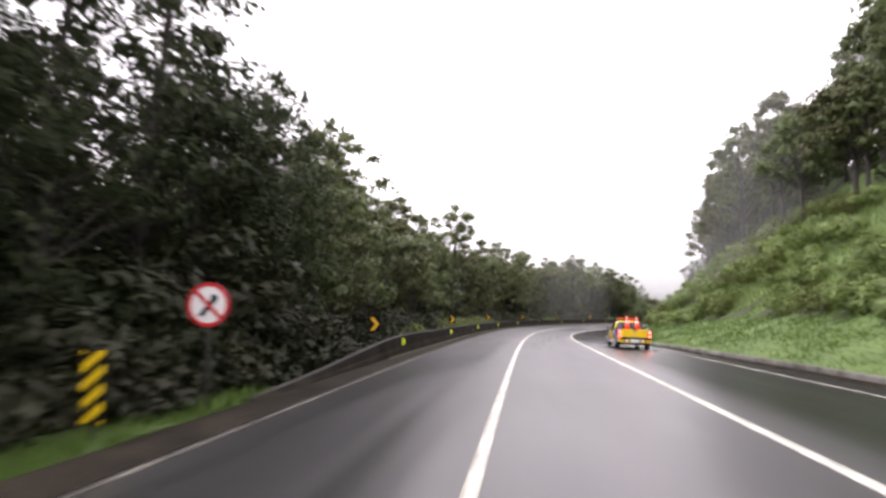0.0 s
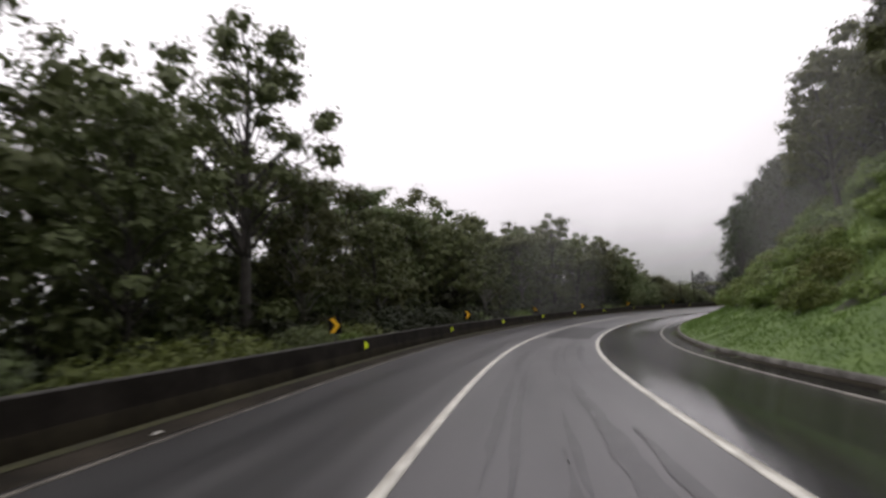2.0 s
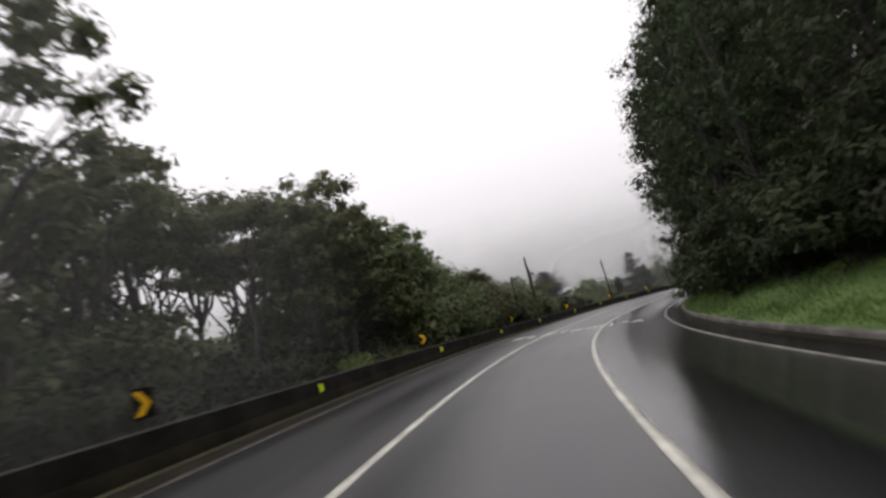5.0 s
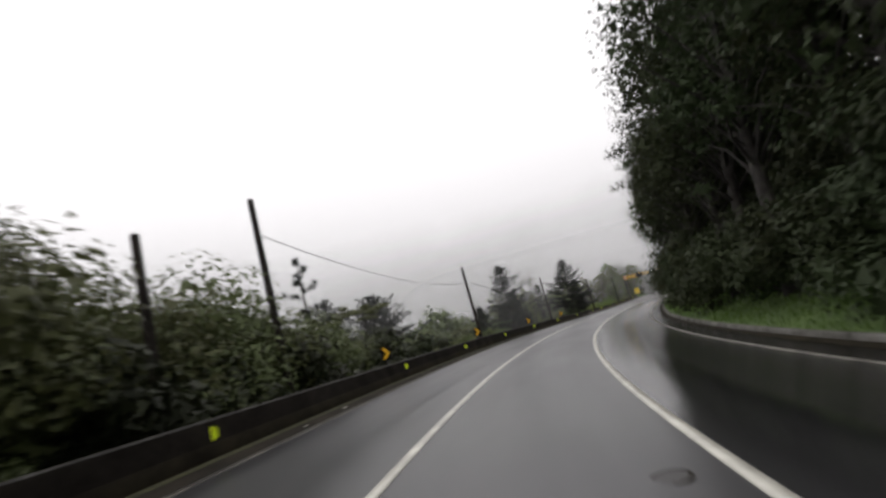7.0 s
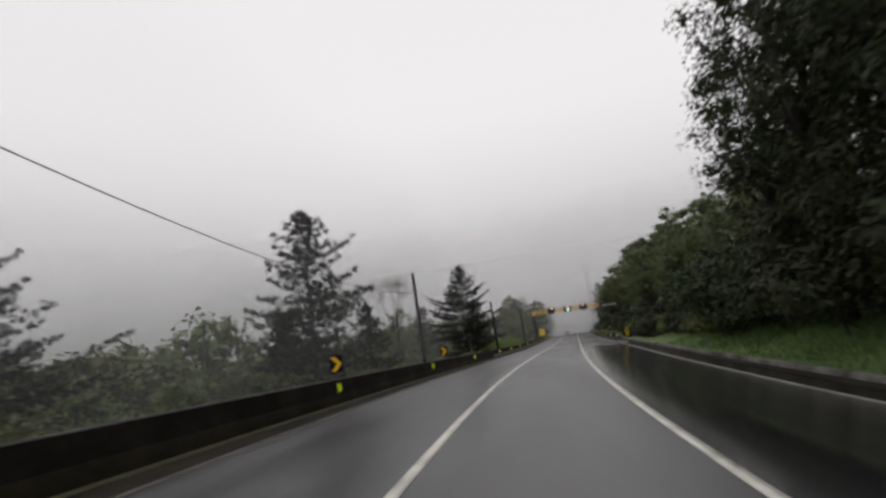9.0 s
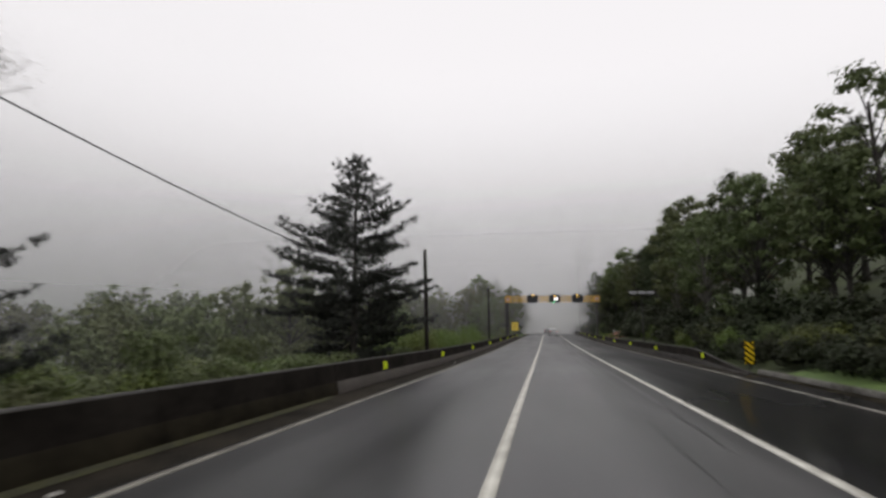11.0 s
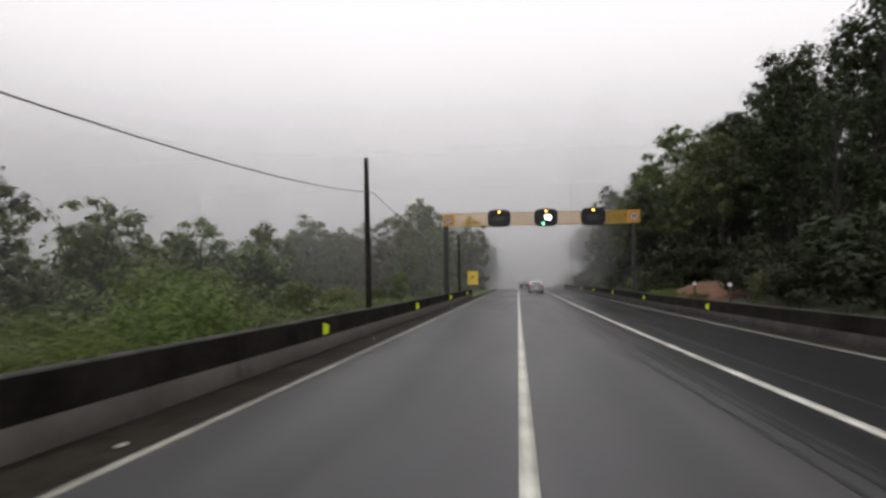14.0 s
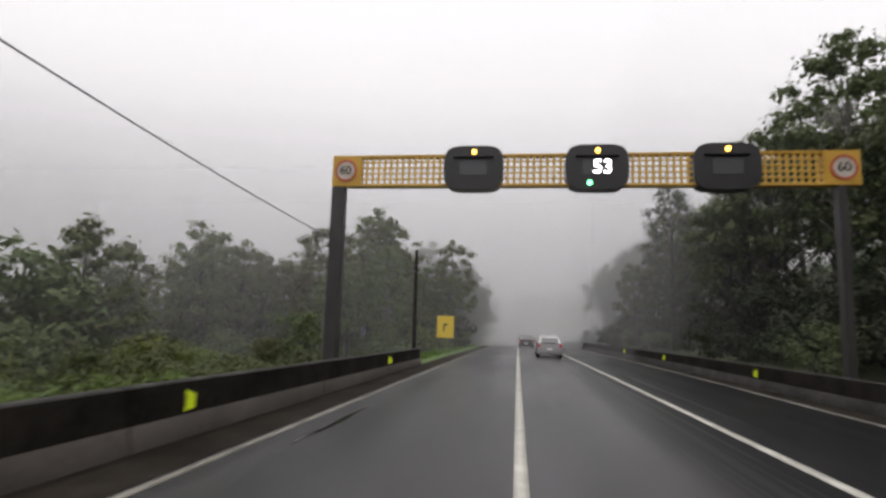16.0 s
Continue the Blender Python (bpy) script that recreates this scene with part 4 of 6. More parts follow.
for s in np.arange(116, 152, 4.5):
    plant(pick(TREES), s + RNG.normal() * 0.8, -7.6 + RNG.normal() * 0.4, 0.72 + 0.2 * RNG.random())
for s, d0 in ((57, 18.5), (61.5, 17.5), (66, 18.0), (70.5, 17.0), (75, 18.5)):
    plant(pick(WALL_LO), s, d0, 0.72)
for s, d0 in ((55.5, 14.8), (58.5, 15.2), (61.5, 14.6), (64.5, 15.0), (67.5, 14.4)):
    plant(pick(UNDER), s, d0, 0.95)
plant(TREES[2], 36.5, 15.6, 1.0)
plant(TREES[3], 80.0, 15.2, 1.02)
plant(TREES[2], 84.5, 14.2, 0.9)

# single open-crowned trees over the valley: place, top over the road, reach
for s, d, top, sp, per, lf in ((-59, -16, 6.5, 3.1, 30, 0.18), (-52, -27, 6.4, 2.6, 24, 0.18), (-14.5, -12, 9.2, 2.6, 20, 0.045), (-18, -15.5, 7.6, 2.2, 20, 0.045)):
    g = ground_at(s, d)
    u_ = make_umbrella("umbrella_tree" if lf > 0.1 else "bare_tree", "lone slender tree with open flat crown above the valley" if lf > 0.1 else "nearly bare tree with fine upright twigs beside the road", top - g, sp, int(abs(s * 3)), M_LEAF, 8, per, lf, 0.3 if lf > 0.1 else 0.9, 3 if lf > 0.1 else 7, 0.6, 1.0 if lf > 0.1 else 0.5)
    u_.matrix_world = on_land(s, d)

# pines by the road: place, height of the top over the road, reach
for s, d, top, sp in ((-36.4, -8.8, 8.75, 3.1), (6.4, -9.9, 11.75, 4.9), (-40.2, -25.2, 9.0, 6.4), (-46.0, -28.0, 9.0, 5.4), (-43.0, -23.0, 8.2, 5.4), (-11.0, -16, 6.7, 3.2), (44, -26, 10.1, 4.8), (-25, -17, 5.0, 2.4)):
    p_ = make_pine("pine_tree", "dark pine with spreading whorled branches beside the road", top - ground_at(s, d), sp, int(abs(s * 7)) + 3, 20 if s == 6.4 else 22 if d < -20 else 17, 1.2 if s == 6.4 else 0.9 if d > -12 else 0.65)
    p_.matrix_world = on_land(s, d, 40 * s)

sl = make_pine("pine_tree", "small slender pine with few layered tufts", 7.4, 1.6, 91, 3.0, 0.8)
sl.matrix_world = on_land(-77.3, -8.8)
# ---- poles and cable ----
POLES = [(-89.59, -6.49, 5.18, 0.00, 0.02), (-83.58, -6.57, 7.43, -0.05, 0.02), (-54.35, -6.88, 7.08, -0.12, -0.13), (-22.78, -7.31, 6.96, -0.03, -0.11), (12.56, -7.11, 7.00, 0.06, -0.16), (49.97, -6.89, 7.26, -0.18, -0.05), (88.32, -6.90, 6.98, -0.01, -0.07)]
pole_root = []
for (s, d, top, ls, ld), drop in zip([(-89.3, -6.6, 5.25, 0.1, 0.1)] + POLES[1:] + [(127.0, -7.0, 6.9, 0, 0)], (1.4, 1.4, 1.45, 1.4, 2.2, 1.56, 1.5, 1.5)):
    root = tagged(new("utility_pole"), "tarred wooden utility pole standing behind the barrier", "utility pole", group="poles along the road")
    g = ground_at(s, d) - 0.4
    root.matrix_world = put(s, d, 0, 0)
    v, f = tube([(-ld * 0.1, -ls * 0.1, g), (ld * 0.5, ls * 0.5, top * 0.5), (ld, ls, top)], [0.15, 0.13, 0.105], 12)
    shaft = obj("shaft", mesh_np("shaft", v, np.array(f), True), M_POLE, root)
    part("cap", cyl_bm(0.107, 0.09, 0.03, Matrix.Translation((ld, ls, top + 0.012)), 12), M_POLE, root)
    part("bracket", box_bm(0.22, 0.03, 0.03, (0.12 + ld * 0.8, ls * 0.8, top - drop - 0.06), 0.005), M_STEEL_DARK, root)
    part("insulator", cyl_bm(0.035, 0.02, 0.12, Matrix.Translation((0.22 + ld * 0.8, ls * 0.8, top - drop + 0.01)), 10), M_STEEL, root)
    pole_root.append((s, d, top - drop))
for (sa, da, ta), (sb, db, tb) in zip(pole_root[1:-1], pole_root[2:]):
    a, b = rd(sa, da + 0.22, ta), rd(sb, db + 0.22, tb)
    t = np.linspace(0, 1, 25)[:, None]
    P = a * (1 - t) + b * t + np.array([[0, 0, -1]]) * (4 * t * (1 - t)) * float(np.interp(sa, (-45, -23, 12, 50), (0.0009, 0.00075, 0.00088, 0.0006))) * float(np.linalg.norm(b - a)) ** 2
    v, f = tube(P, np.full(25, 0.016), 5)
    tagged(obj("cable", mesh_np("cable", v, f, True), M_WIRE), "single black overhead cable sagging between poles", "cable", group="cables along the road")
# ---- gantry ----
GAN = [69.385, -6.083, 9.519, 7.087, 6.062, -1.491, 2.248, 5.934, 6.651, 0.484, 0.543]
GS, GL, GR, GT, GB = GAN[0], GAN[1], GAN[2], GAN[3], GAN[4]


def text_mesh(body, size, depth=0.004):
    cu = bpy.data.curves.new("lettering", "FONT")
    cu.body, cu.size, cu.extrude, cu.align_x, cu.align_y = body, size, depth, "CENTER", "CENTER"
    tmp = bpy.data.objects.new("lettering", cu)
    scene.collection.objects.link(tmp)
    me = bpy.data.meshes.new_from_object(tmp.evaluated_get(bpy.context.evaluated_depsgraph_get()))
    bpy.data.objects.remove(tmp)
    bpy.data.curves.remove(cu)
    return me


def disc_bm(r, depth, m=None, seg=28):
    return prism_bm([(r * math.cos(a), r * math.sin(a)) for a in np.linspace(0, 2 * math.pi, seg, endpoint=False)], depth, m)


def ring_bm(r0, r1, depth, m=None, seg=28):
    bm = bmesh.new()
    m = m or Matrix()
    rows = []
    for r, y in ((r0, -depth / 2), (r1, -depth / 2), (r1, depth / 2), (r0, depth / 2)):
        rows.append([bm.verts.new(m @ Vector((r * math.cos(a), y, r * math.sin(a)))) for a in np.linspace(0, 2 * math.pi, seg, endpoint=False)])
    for i in range(4):
        A, B = rows[i], rows[(i + 1) % 4]
        for k in range(seg):
            bm.faces.new((A[k], A[(k + 1) % seg], B[(k + 1) % seg], B[k]))
    return bm


def lattice(x0, x1, z0, z1, nx, nz, hole, y0, y1):
    """Perforated plate with open square holes and real thickness."""
    V, F = [], []
    dx, dz = (x1 - x0) / nx, (z1 - z0) / nz
    for i in range(nx):
        for j in range(nz):
            a, c = x0 + i * dx, z0 + j * dz
            o = [(a, c), (a + dx, c), (a + dx, c + dz), (a, c + dz)]
            mx, mz, h = a + dx / 2, c + dz / 2, hole / 2
            n = [(mx - h, mz - h), (mx + h, mz - h), (mx + h, mz + h), (mx - h, mz + h)]
            b = len(V)
            for y in (y0, y1):
                V += [(x, y, z) for x, z in o] + [(x, y, z) for x, z in n]
            for k in range(4):
                k2 = (k + 1) % 4
                F.append((b + k, b + k2, b + 4 + k2, b + 4 + k))
                F.append((b + 8 + k2, b + 8 + k, b + 12 + k, b + 12 + k2))
                F.append((b + 4 + k, b + 4 + k2, b + 12 + k2, b + 12 + k))
    V, F = np.array(V), np.array(F)
    _, keep, back = np.unique(np.round(V, 4), axis=0, return_index=True, return_inverse=True)
    return mesh_np("panel", V[keep], back.reshape(-1)[F])


def build_gantry():
    root = tagged(new("speed_camera_gantry"), "yellow perforated speed camera gantry on dark steel posts", "gantry")
    root.matrix_world = put(GS, 0, 0)
    fall = float(np.interp(GS, SG, R_BANK))
    zc, hb = (GT + GB) / 2, (GT - GB)
    boxes = (GAN[5], GAN[6], GAN[7])
    bw, bh = 1.86, 1.40
    cuts = [GL + 0.9] + [q for b in boxes for q in (b - bw / 2 + 0.12, b + bw / 2 - 0.12)] + [GR - 0.9]
    for a, b in zip(cuts[0::2], cuts[1::2]):
        nx = max(2, round((b - a - 0.1) / 0.2))
        obj("panel", lattice(a + 0.05, b - 0.05, GB + 0.06, GT - 0.06, nx, 5, 0.128, -0.16, -0.12), M_YELLOW_G, root, "yellow perforated steel panel")
        for z in (GB + 0.03, GT - 0.03):
            part("chord", box_bm(b - a + 0.2, 0.34, 0.06, ((a + b) / 2, 0, z), 0.008), M_YELLOW_G, root)
    for x0, x1, sx in ((GL, GL + 0.95, GL + 0.46), (GR - 0.95, GR, GR - 0.46)):
        part("end_plate", box_bm(x1 - x0, 0.36, hb, ((x0 + x1) / 2, 0, zc), 0.02), M_YELLOW_G, root)
        sg = part("speed_sign", disc_bm(0.36, 0.02, Matrix.Translation((sx, -0.195, zc))), M_SIGN_OLD, root, "round speed limit sign with red rim")
        part("rim", ring_bm(0.29, 0.37, 0.03, Matrix.Translation((sx, -0.20, zc))), M_SIGN_RIM, sg)
        tx = obj("digits", text_mesh("60", 0.38, 0.005), M_SIGN_K, sg)
        tx.matrix_basis = Matrix.Translation((sx, -0.215, zc)) @ Matrix.Rotation(radians(90), 4, "X")
    for n, b in enumerate(boxes):
        z = GAN[8] - 0.02
        pts = []
        for a in np.linspace(0, 2 * math.pi, 40, endpoint=False):
            cx, cz = math.cos(a), math.sin(a)
            e = 0.42
            pts.append((b + bw / 2 * math.copysign(abs(cx) ** e, cx), z + bh / 2 * math.copysign(abs(cz) ** 0.62, cz)))
        bm = prism_bm(pts, 0.52)
        bx = part("camera_box", bm, M_BLACKBOX, root, "black rounded speed display housing")
        part("display", box_bm(0.86, 0.02, 0.48, (b, -0.272, z - 0.02), 0.004), M_SCREEN, bx)
        part("hood", box_bm(1.25, 0.14, 0.05, (b, -0.32, z + 0.34), 0.01), M_BLACKBOX, bx)
        part("beacon", cyl_bm(0.075, 0.06, 0.06, Matrix.Translation((b + 0.02, -0.31, z + 0.50)) @ Matrix.Rotation(radians(90), 4, "X"), 16), M_AMBER, bx, "lit amber beacon")
        if n == 1:
            dg = obj("digits", text_mesh("53", 0.52, 0.006), M_LITWHITE, bx, "lit white digits")
            dg.matrix_basis = Matrix.Translation((b + 0.16, -0.292, z - 0.02)) @ Matrix.Rotation(radians(90), 4, "X") @ Matrix.Scale(1.15, 4)
            part("green_lamp", cyl_bm(0.08, 0.07, 0.05, Matrix.Translation((b - 0.22, -0.30, z - 0.50)) @ Matrix.Rotation(radians(90), 4, "X"), 14), M_LITGREEN, bx, "lit green lamp")
    for x, w, mt in ((GL + 0.22, 0.42, M_STEEL_DARK), (GR - 0.50, 0.22, M_STEEL_DARK)):
        g = ground_at(GS, x) - 0.4 - fall * x
        post = part("post", box_bm(w, 0.34, GB - g, (x, 0.0, (GB + g) / 2), 0.02), mt, root, "dark steel gantry post" if mt is M_STEEL_DARK else "grey steel gantry post")
        part("base_plate", box_bm(w + 0.3, 0.6, 0.05, (x, 0, g + 0.44), 0.01), M_STEEL_DARK, root)
    for k in range(6):
        part("rung", box_bm(0.12, 0.03, 0.03, (GL - 0.02, 0, GB - 0.4 - 0.28 * k)), M_STEEL_DARK, root)


build_gantry()

# ---- reflectors on the barriers ----
DELIN = [-225.786, -213.704, -200.660, -187.522, -175.390, -163.127, -150.645, -138.917, -126.842, -114.308, -101.920, -90.713, -78.017, -67.307, -55.859, -44.249, -32.113, -19.553, -5.782, 3.599, 14.392, 25.929, 37.538, 48.464, 59.803, 70.969]
DEL_D, DEL_H = -4.315, 0.509


def reflector(sgn):
    root = tagged(new("barrier_reflector"), "fluorescent yellow reflector plate bolted to the concrete barrier", "reflector", group="reflectors along the barrier")
    w = 0.13
    pl = part("plate", prism_bm([(-w / 2, -0.13), (w / 2, -0.08), (w / 2, 0.10), (-w / 2, 0.15)] if sgn < 0 else [(w / 2, -0.13), (w / 2, 0.15), (-w / 2, 0.10), (-w / 2, -0.08)], 0.006), M_DELIN, root)
    part("bracket", box_bm(0.02, 0.05, 0.20, (sgn * (w / 2 + 0.0), 0.02, 0.0), 0.003), M_STEEL_DARK, root)
    return root


r_left, r_right = reflector(-1), reflector(1)
spots = [(r_left, s, DEL_D, DEL_H) for s in DELIN] + [(r_right, s, 7.90, 0.48) for s in (-0.0 + 5.5, 16.5, 27.6, 38.7, 50.0, 61.4, 72.6, 84.0, 95.0)]
first = set()
for proto, s, d, h in spots:
    m = put(s, d, h, 6 if d < 0 else -6)
    if proto.name in first:
        copy_thing(proto, m)
    else:
        first.add(proto.name)
        proto.matrix_basis = m

# ---- chevron boards ----
CHEV = [-225.941, -206.667, -187.417, -168.321, -149.595, -132.126, -113.617, -95.161, -77.117, -59.756, -41.641, -24.449]
CH_D, CH_H = -5.458, 1.187


def chevron():
    root = tagged(new("chevron_sign"), "black curve marker board with amber chevron on a short post", "road sign", group="chevron boards round the bend")
    part("board", box_bm(0.46, 0.02, 0.60, (0, 0, 0), 0.006), M_SIGN_K, root)
    part("chevron", prism_bm([(-0.19, 0.25), (-0.02, 0.25), (0.19, 0.0), (-0.02, -0.25), (-0.19, -0.25), (0.02, 0.0)], 0.008, Matrix.Translation((0, -0.015, 0))), M_CHEV_Y, root, "amber reflective chevron")
    part("post", cyl_bm(0.028, 0.028, 1.6, Matrix.Translation((0, 0.03, -0.85)), 10), M_STEEL_DARK, root)
    return root


ch0 = chevron()
for i, s in enumerate(CHEV):
    m = put(s, CH_D, CH_H, 8 + 3 * math.sin(i * 2.1)) @ Matrix.Rotation(radians(2.0 * math.sin(i * 1.7)), 4, "Y")
    if i:
        copy_thing(ch0, m)
    else:
        ch0.matrix_basis = m


# ---- hazard markers and signs ----
def hazard(s, d, z0, z1, w, flip):
    root = tagged(new("hazard_marker"), "yellow and black striped hazard marker at the barrier end", "road sign", group="hazard markers")
    root.matrix_world = put(s, d, 0, 4)
    part("board", box_bm(w, 0.02, z1 - z0, (0, 0, (z0 + z1) / 2), 0.004), M_SIGN_K, root)
    n, H = 4, z1 - z0
    rise = w * 0.85 * (1 if not flip else -1)
    for k in range(-1, n + 1):
        a = z0 + H * (k + 0.22) / n
        b = a + H * 0.50 / n
        lo = lambda x: a + rise * (x / w)
        hi = lambda x: b + rise * (x / w)
        top, bot = [], []
        for x in np.linspace(-w * 0.46, w * 0.46, 9):
            zl, zh = max(z0 + 0.01, lo(x)), min(z1 - 0.01, hi(x))
            if zh - zl > 0.004:
                bot.append((x, zl))
                top.append((x, zh))
        if len(bot) > 1:
            part("stripe", prism_bm(bot + top[::-1], 0.006, Matrix.Translation((0, -0.014, 0))), M_SIGN_Y, root, "yellow reflective stripe")
    part("post", cyl_bm(0.03, 0.03, z1 + 0.6, Matrix.Translation((0, 0.03, (z1 - 0.6) / 2)), 10), M_STEEL_DARK, root)


hazard(-240.0, -5.05, 0.20, 1.16, 0.34, False)
hazard(2.0, 8.75, 0.28, 1.20, 0.40, True)

sign = tagged(new("prohibition_sign"), "round white prohibition sign with red rim and slash on a post", "road sign")
sign.matrix_world = put(-237.7, -4.95, 1.77, 4)
part("disc", disc_bm(0.38, 0.012), M_SIGN_W, sign)
part("rim", ring_bm(0.32, 0.39, 0.018, Matrix.Translation((0, -0.004, 0))), M_SIGN_R, sign)
part("slash", box_bm(0.70, 0.008, 0.07), M_SIGN_R, sign).matrix_basis = Matrix.Translation((0, -0.014, 0)) @ Matrix.Rotation(radians(45), 4, "Y")
part("pictogram", prism_bm([(0.02, 0.02), (0.05, 0.18), (0.15, 0.17), (0.16, 0.08), (0.06, -0.02), (-0.08, -0.20), (-0.18, -0.20), (-0.06, -0.04)], 0.006, Matrix.Translation((0, -0.010, 0))), M_SIGN_K, sign)
part("post", cyl_bm(0.03, 0.03, 2.9, Matrix.Translation((0, 0.03, -1.15)), 10), M_STEEL_DARK, sign)

ys = tagged(new("yellow_sign"), "square yellow warning sign with black bent arrow", "road sign")
ys.matrix_world = put(98.3, -6.2, 2.0, 0)
part("board", box_bm(1.45, 0.03, 1.85, (0, 0, 0), 0.01), M_SIGN_Y, ys)
part("arrow", prism_bm([(-0.18, -0.35), (-0.06, -0.35), (-0.06, 0.12), (0.22, 0.12), (0.22, 0.26), (-0.18, 0.26)], 0.01, Matrix.Translation((0, -0.025, 0))), M_SIGN_K, ys)
for x in (-0.45, 0.45):
    part("post", box_bm(0.09, 0.09, 2.6, (x, 0.07, -1.6), 0.006), M_STEEL_DARK, ys)

sp = tagged(new("solar_panel_mast"), "slim steel mast carrying a row of small panels", "mast")
sp.matrix_world = on_land(27.9, 9.1)
part("mast", cyl_bm(0.07, 0.05, 5.0, Matrix.Translation((0, 0, 2.4)), 12), M_STEEL_DARK, sp)
part("crossbar", box_bm(2.1, 0.06, 0.08, (0, 0, 4.75), 0.008), M_STEEL_DARK, sp)
for x in (-0.75, 0.0, 0.75):
    o = part("solar_panel", box_bm(0.62, 0.5, 0.04, (0, 0, 0), 0.006), M_SCREEN, sp, "small tilted panel")
    o.matrix_basis = Matrix.Translation((x, 0, 4.98)) @ Matrix.Rotation(radians(28), 4, "X")
    part("strut", box_bm(0.04, 0.04, 0.2, (x, 0, 4.86)), M_STEEL, sp)

for s, d in ((59.5, 10.4), (54.2, 10.4)):
    st = tagged(new("marker_post"), "short grey post with white cap behind the barrier", "post", group="marker posts")
    st.matrix_world = on_land(s, d)
    part("stake", cyl_bm(0.06, 0.05, 1.1, Matrix.Translation((0, 0, 0.5)), 10), M_CONC_LOW, st)
    part("cap", cyl_bm(0.10, 0.08, 0.16, Matrix.Translation((0, 0, 1.1)), 12), M_SIGN_W, st)

# ---- road lettering and patches ----
letters = tagged(new("road_lettering"), "worn white block capitals painted across the lanes, partly rubbed away", "road marking", kind="structure")
# strokes of each letter in a unit square: corners (across, along)
V_, H_ = 0.27, 0.17
BAR_L = [(0, 0), (V_, 0), (V_, 1), (0, 1)]
GLYPH = {
    "E": [BAR_L, [(V_, 0), (1, 0), (1, H_), (V_, H_)], [(V_, 0.42), (0.86, 0.42), (0.86, 0.58), (V_, 0.58)], [(V_, 1 - H_), (1, 1 - H_), (1, 1), (V_, 1)]],
    "L": [BAR_L, [(V_, 0), (1, 0), (1, H_ * 1.2), (V_, H_ * 1.2)]],
    "T": [[(0.36, 0.05), (0.58, 0), (0.62, 0.8), (0.38, 0.8)], [(0.05, 0.82), (1, 0.84), (1, 1), (0, 0.98)]],
    "R": [BAR_L, [(V_, 1 - H_), (1, 1 - H_), (1, 1), (V_, 1)], [(0.74, 0.56), (1, 0.56), (1, 1 - H_), (0.74, 1 - H_)], [(V_, 0.42), (1, 0.42), (1, 0.56), (V_, 0.56)], [(0.40, 0.42), (0.68, 0.42), (1.02, 0), (0.72, 0)]],
    "O": [BAR_L, [(1 - V_, 0), (1, 0), (1, 1), (1 - V_, 1)], [(V_, 0), (1 - V_, 0), (1 - V_, H_), (V_, H_)], [(V_, 1 - H_), (1 - V_, 1 - H_), (1 - V_, 1), (V_, 1)]],
    "N": [[(0, 0.05), (0.24, 0.05), (0.22, 1), (0, 1)], [(0.78, 0.08), (1.02, 0.08), (1, 0.98), (0.80, 1)]],
    "C": [[(0.1, 0.84), (0.85, 0.86), (0.92, 1), (0.15, 0.99)]],
    "A": [[(0, 0), (0.26, 0), (0.60, 1), (0.40, 1)], [(0.74, 0), (1, 0), (0.64, 1), (0.50, 0.84)], [(0.24, 0.22), (0.78, 0.22), (0.72, 0.38), (0.30, 0.38)]],
}
for ch, d, w in (("E", -1.78, 0.66), ("L", -0.88, 0.62), ("E", 0.10, 0.62), ("T", 1.05, 0.60), ("R", 1.92, 0.66), ("O", 2.82, 0.66), ("N", 3.68, 0.80), ("C", 4.80, 0.56), ("A", 5.55, 0.74)):
    bm = bmesh.new()
    for poly in GLYPH[ch]:
        rim = [rd(-106.5 + (y - 0.5) * 2.2, d + (x - 0.5) * w, 0.0) for x, y in poly]
        top = [bm.verts.new((q[0], q[1], q[2] + 0.015)) for q in rim]
        low = [bm.verts.new((q[0], q[1], q[2] - 0.004)) for q in rim]
        bm.faces.new(top)
        for i in range(len(rim)):
            j = (i + 1) % len(rim)
            bm.faces.new((low[i], low[j], top[j], top[i]))
    part("letter", bm, M_LINE, letters)
M_PATCH = mat("darker_asphalt_patch", (0.014, 0.014, 0.0145), 0.40, second=(0.028, 0.028, 0.029), var=0.2, scale=1.5, spec=0.12)
M_PUDDLE = mat("standing_rain_water", (0.010, 0.010, 0.010), 0.07, var=0.2, scale=2, spec=0.5)
# Track colour darkened for wet ruts that mirror the dark forest.
M_TRACK = mat("reflection_dark_tyre_track", (0.018, 0.018, 0.0185), 0.34, second=(0.040, 0.040, 0.041), var=0.2, scale=2.5, spec=0.28)
patches = tagged(new("asphalt_patches"), "dark resurfaced patches and wet tyre tracks, reflected dark put into the track colour", "road patch", kind="structure")
STREAKS = [(-173.0, -158.6, 0.45, 1.22), (-172.6, -158.2, 1.10, 1.92), (-173.2, -158.5, 1.80, 2.54), (-172.8, -158.1, 2.42, 3.08)]
FRESH = len(STREAKS)
for k in range(40):
    at = -16 + 2.3 * k + 4 * math.sin(k * 3.3)
    mid = (2.35, 2.95, 2.62, 3.12, 2.48, 4.4, 2.8)[k % 7] + 0.07 * math.sin(k * 1.3)
    STREAKS.append((at, at + 13 + 6 * math.sin(k * 2.1), mid - 0.04 - 0.02 * math.sin(k), mid + 0.05))
for k in range(20):
    at = -222 + 2.0 * k + 3 * math.sin(k * 5.1)
    mid = (0.75, 1.25, 1.75, 2.35, 2.85)[k % 5] + 0.12 * math.sin(k * 2.7)
    STREAKS.append((at, min(-173.5, at + 9 + 5 * math.sin(k * 1.9)), mid - 0.09 - 0.05 * math.sin(k), mid + 0.10 + 0.06 * math.cos(k * 3)))
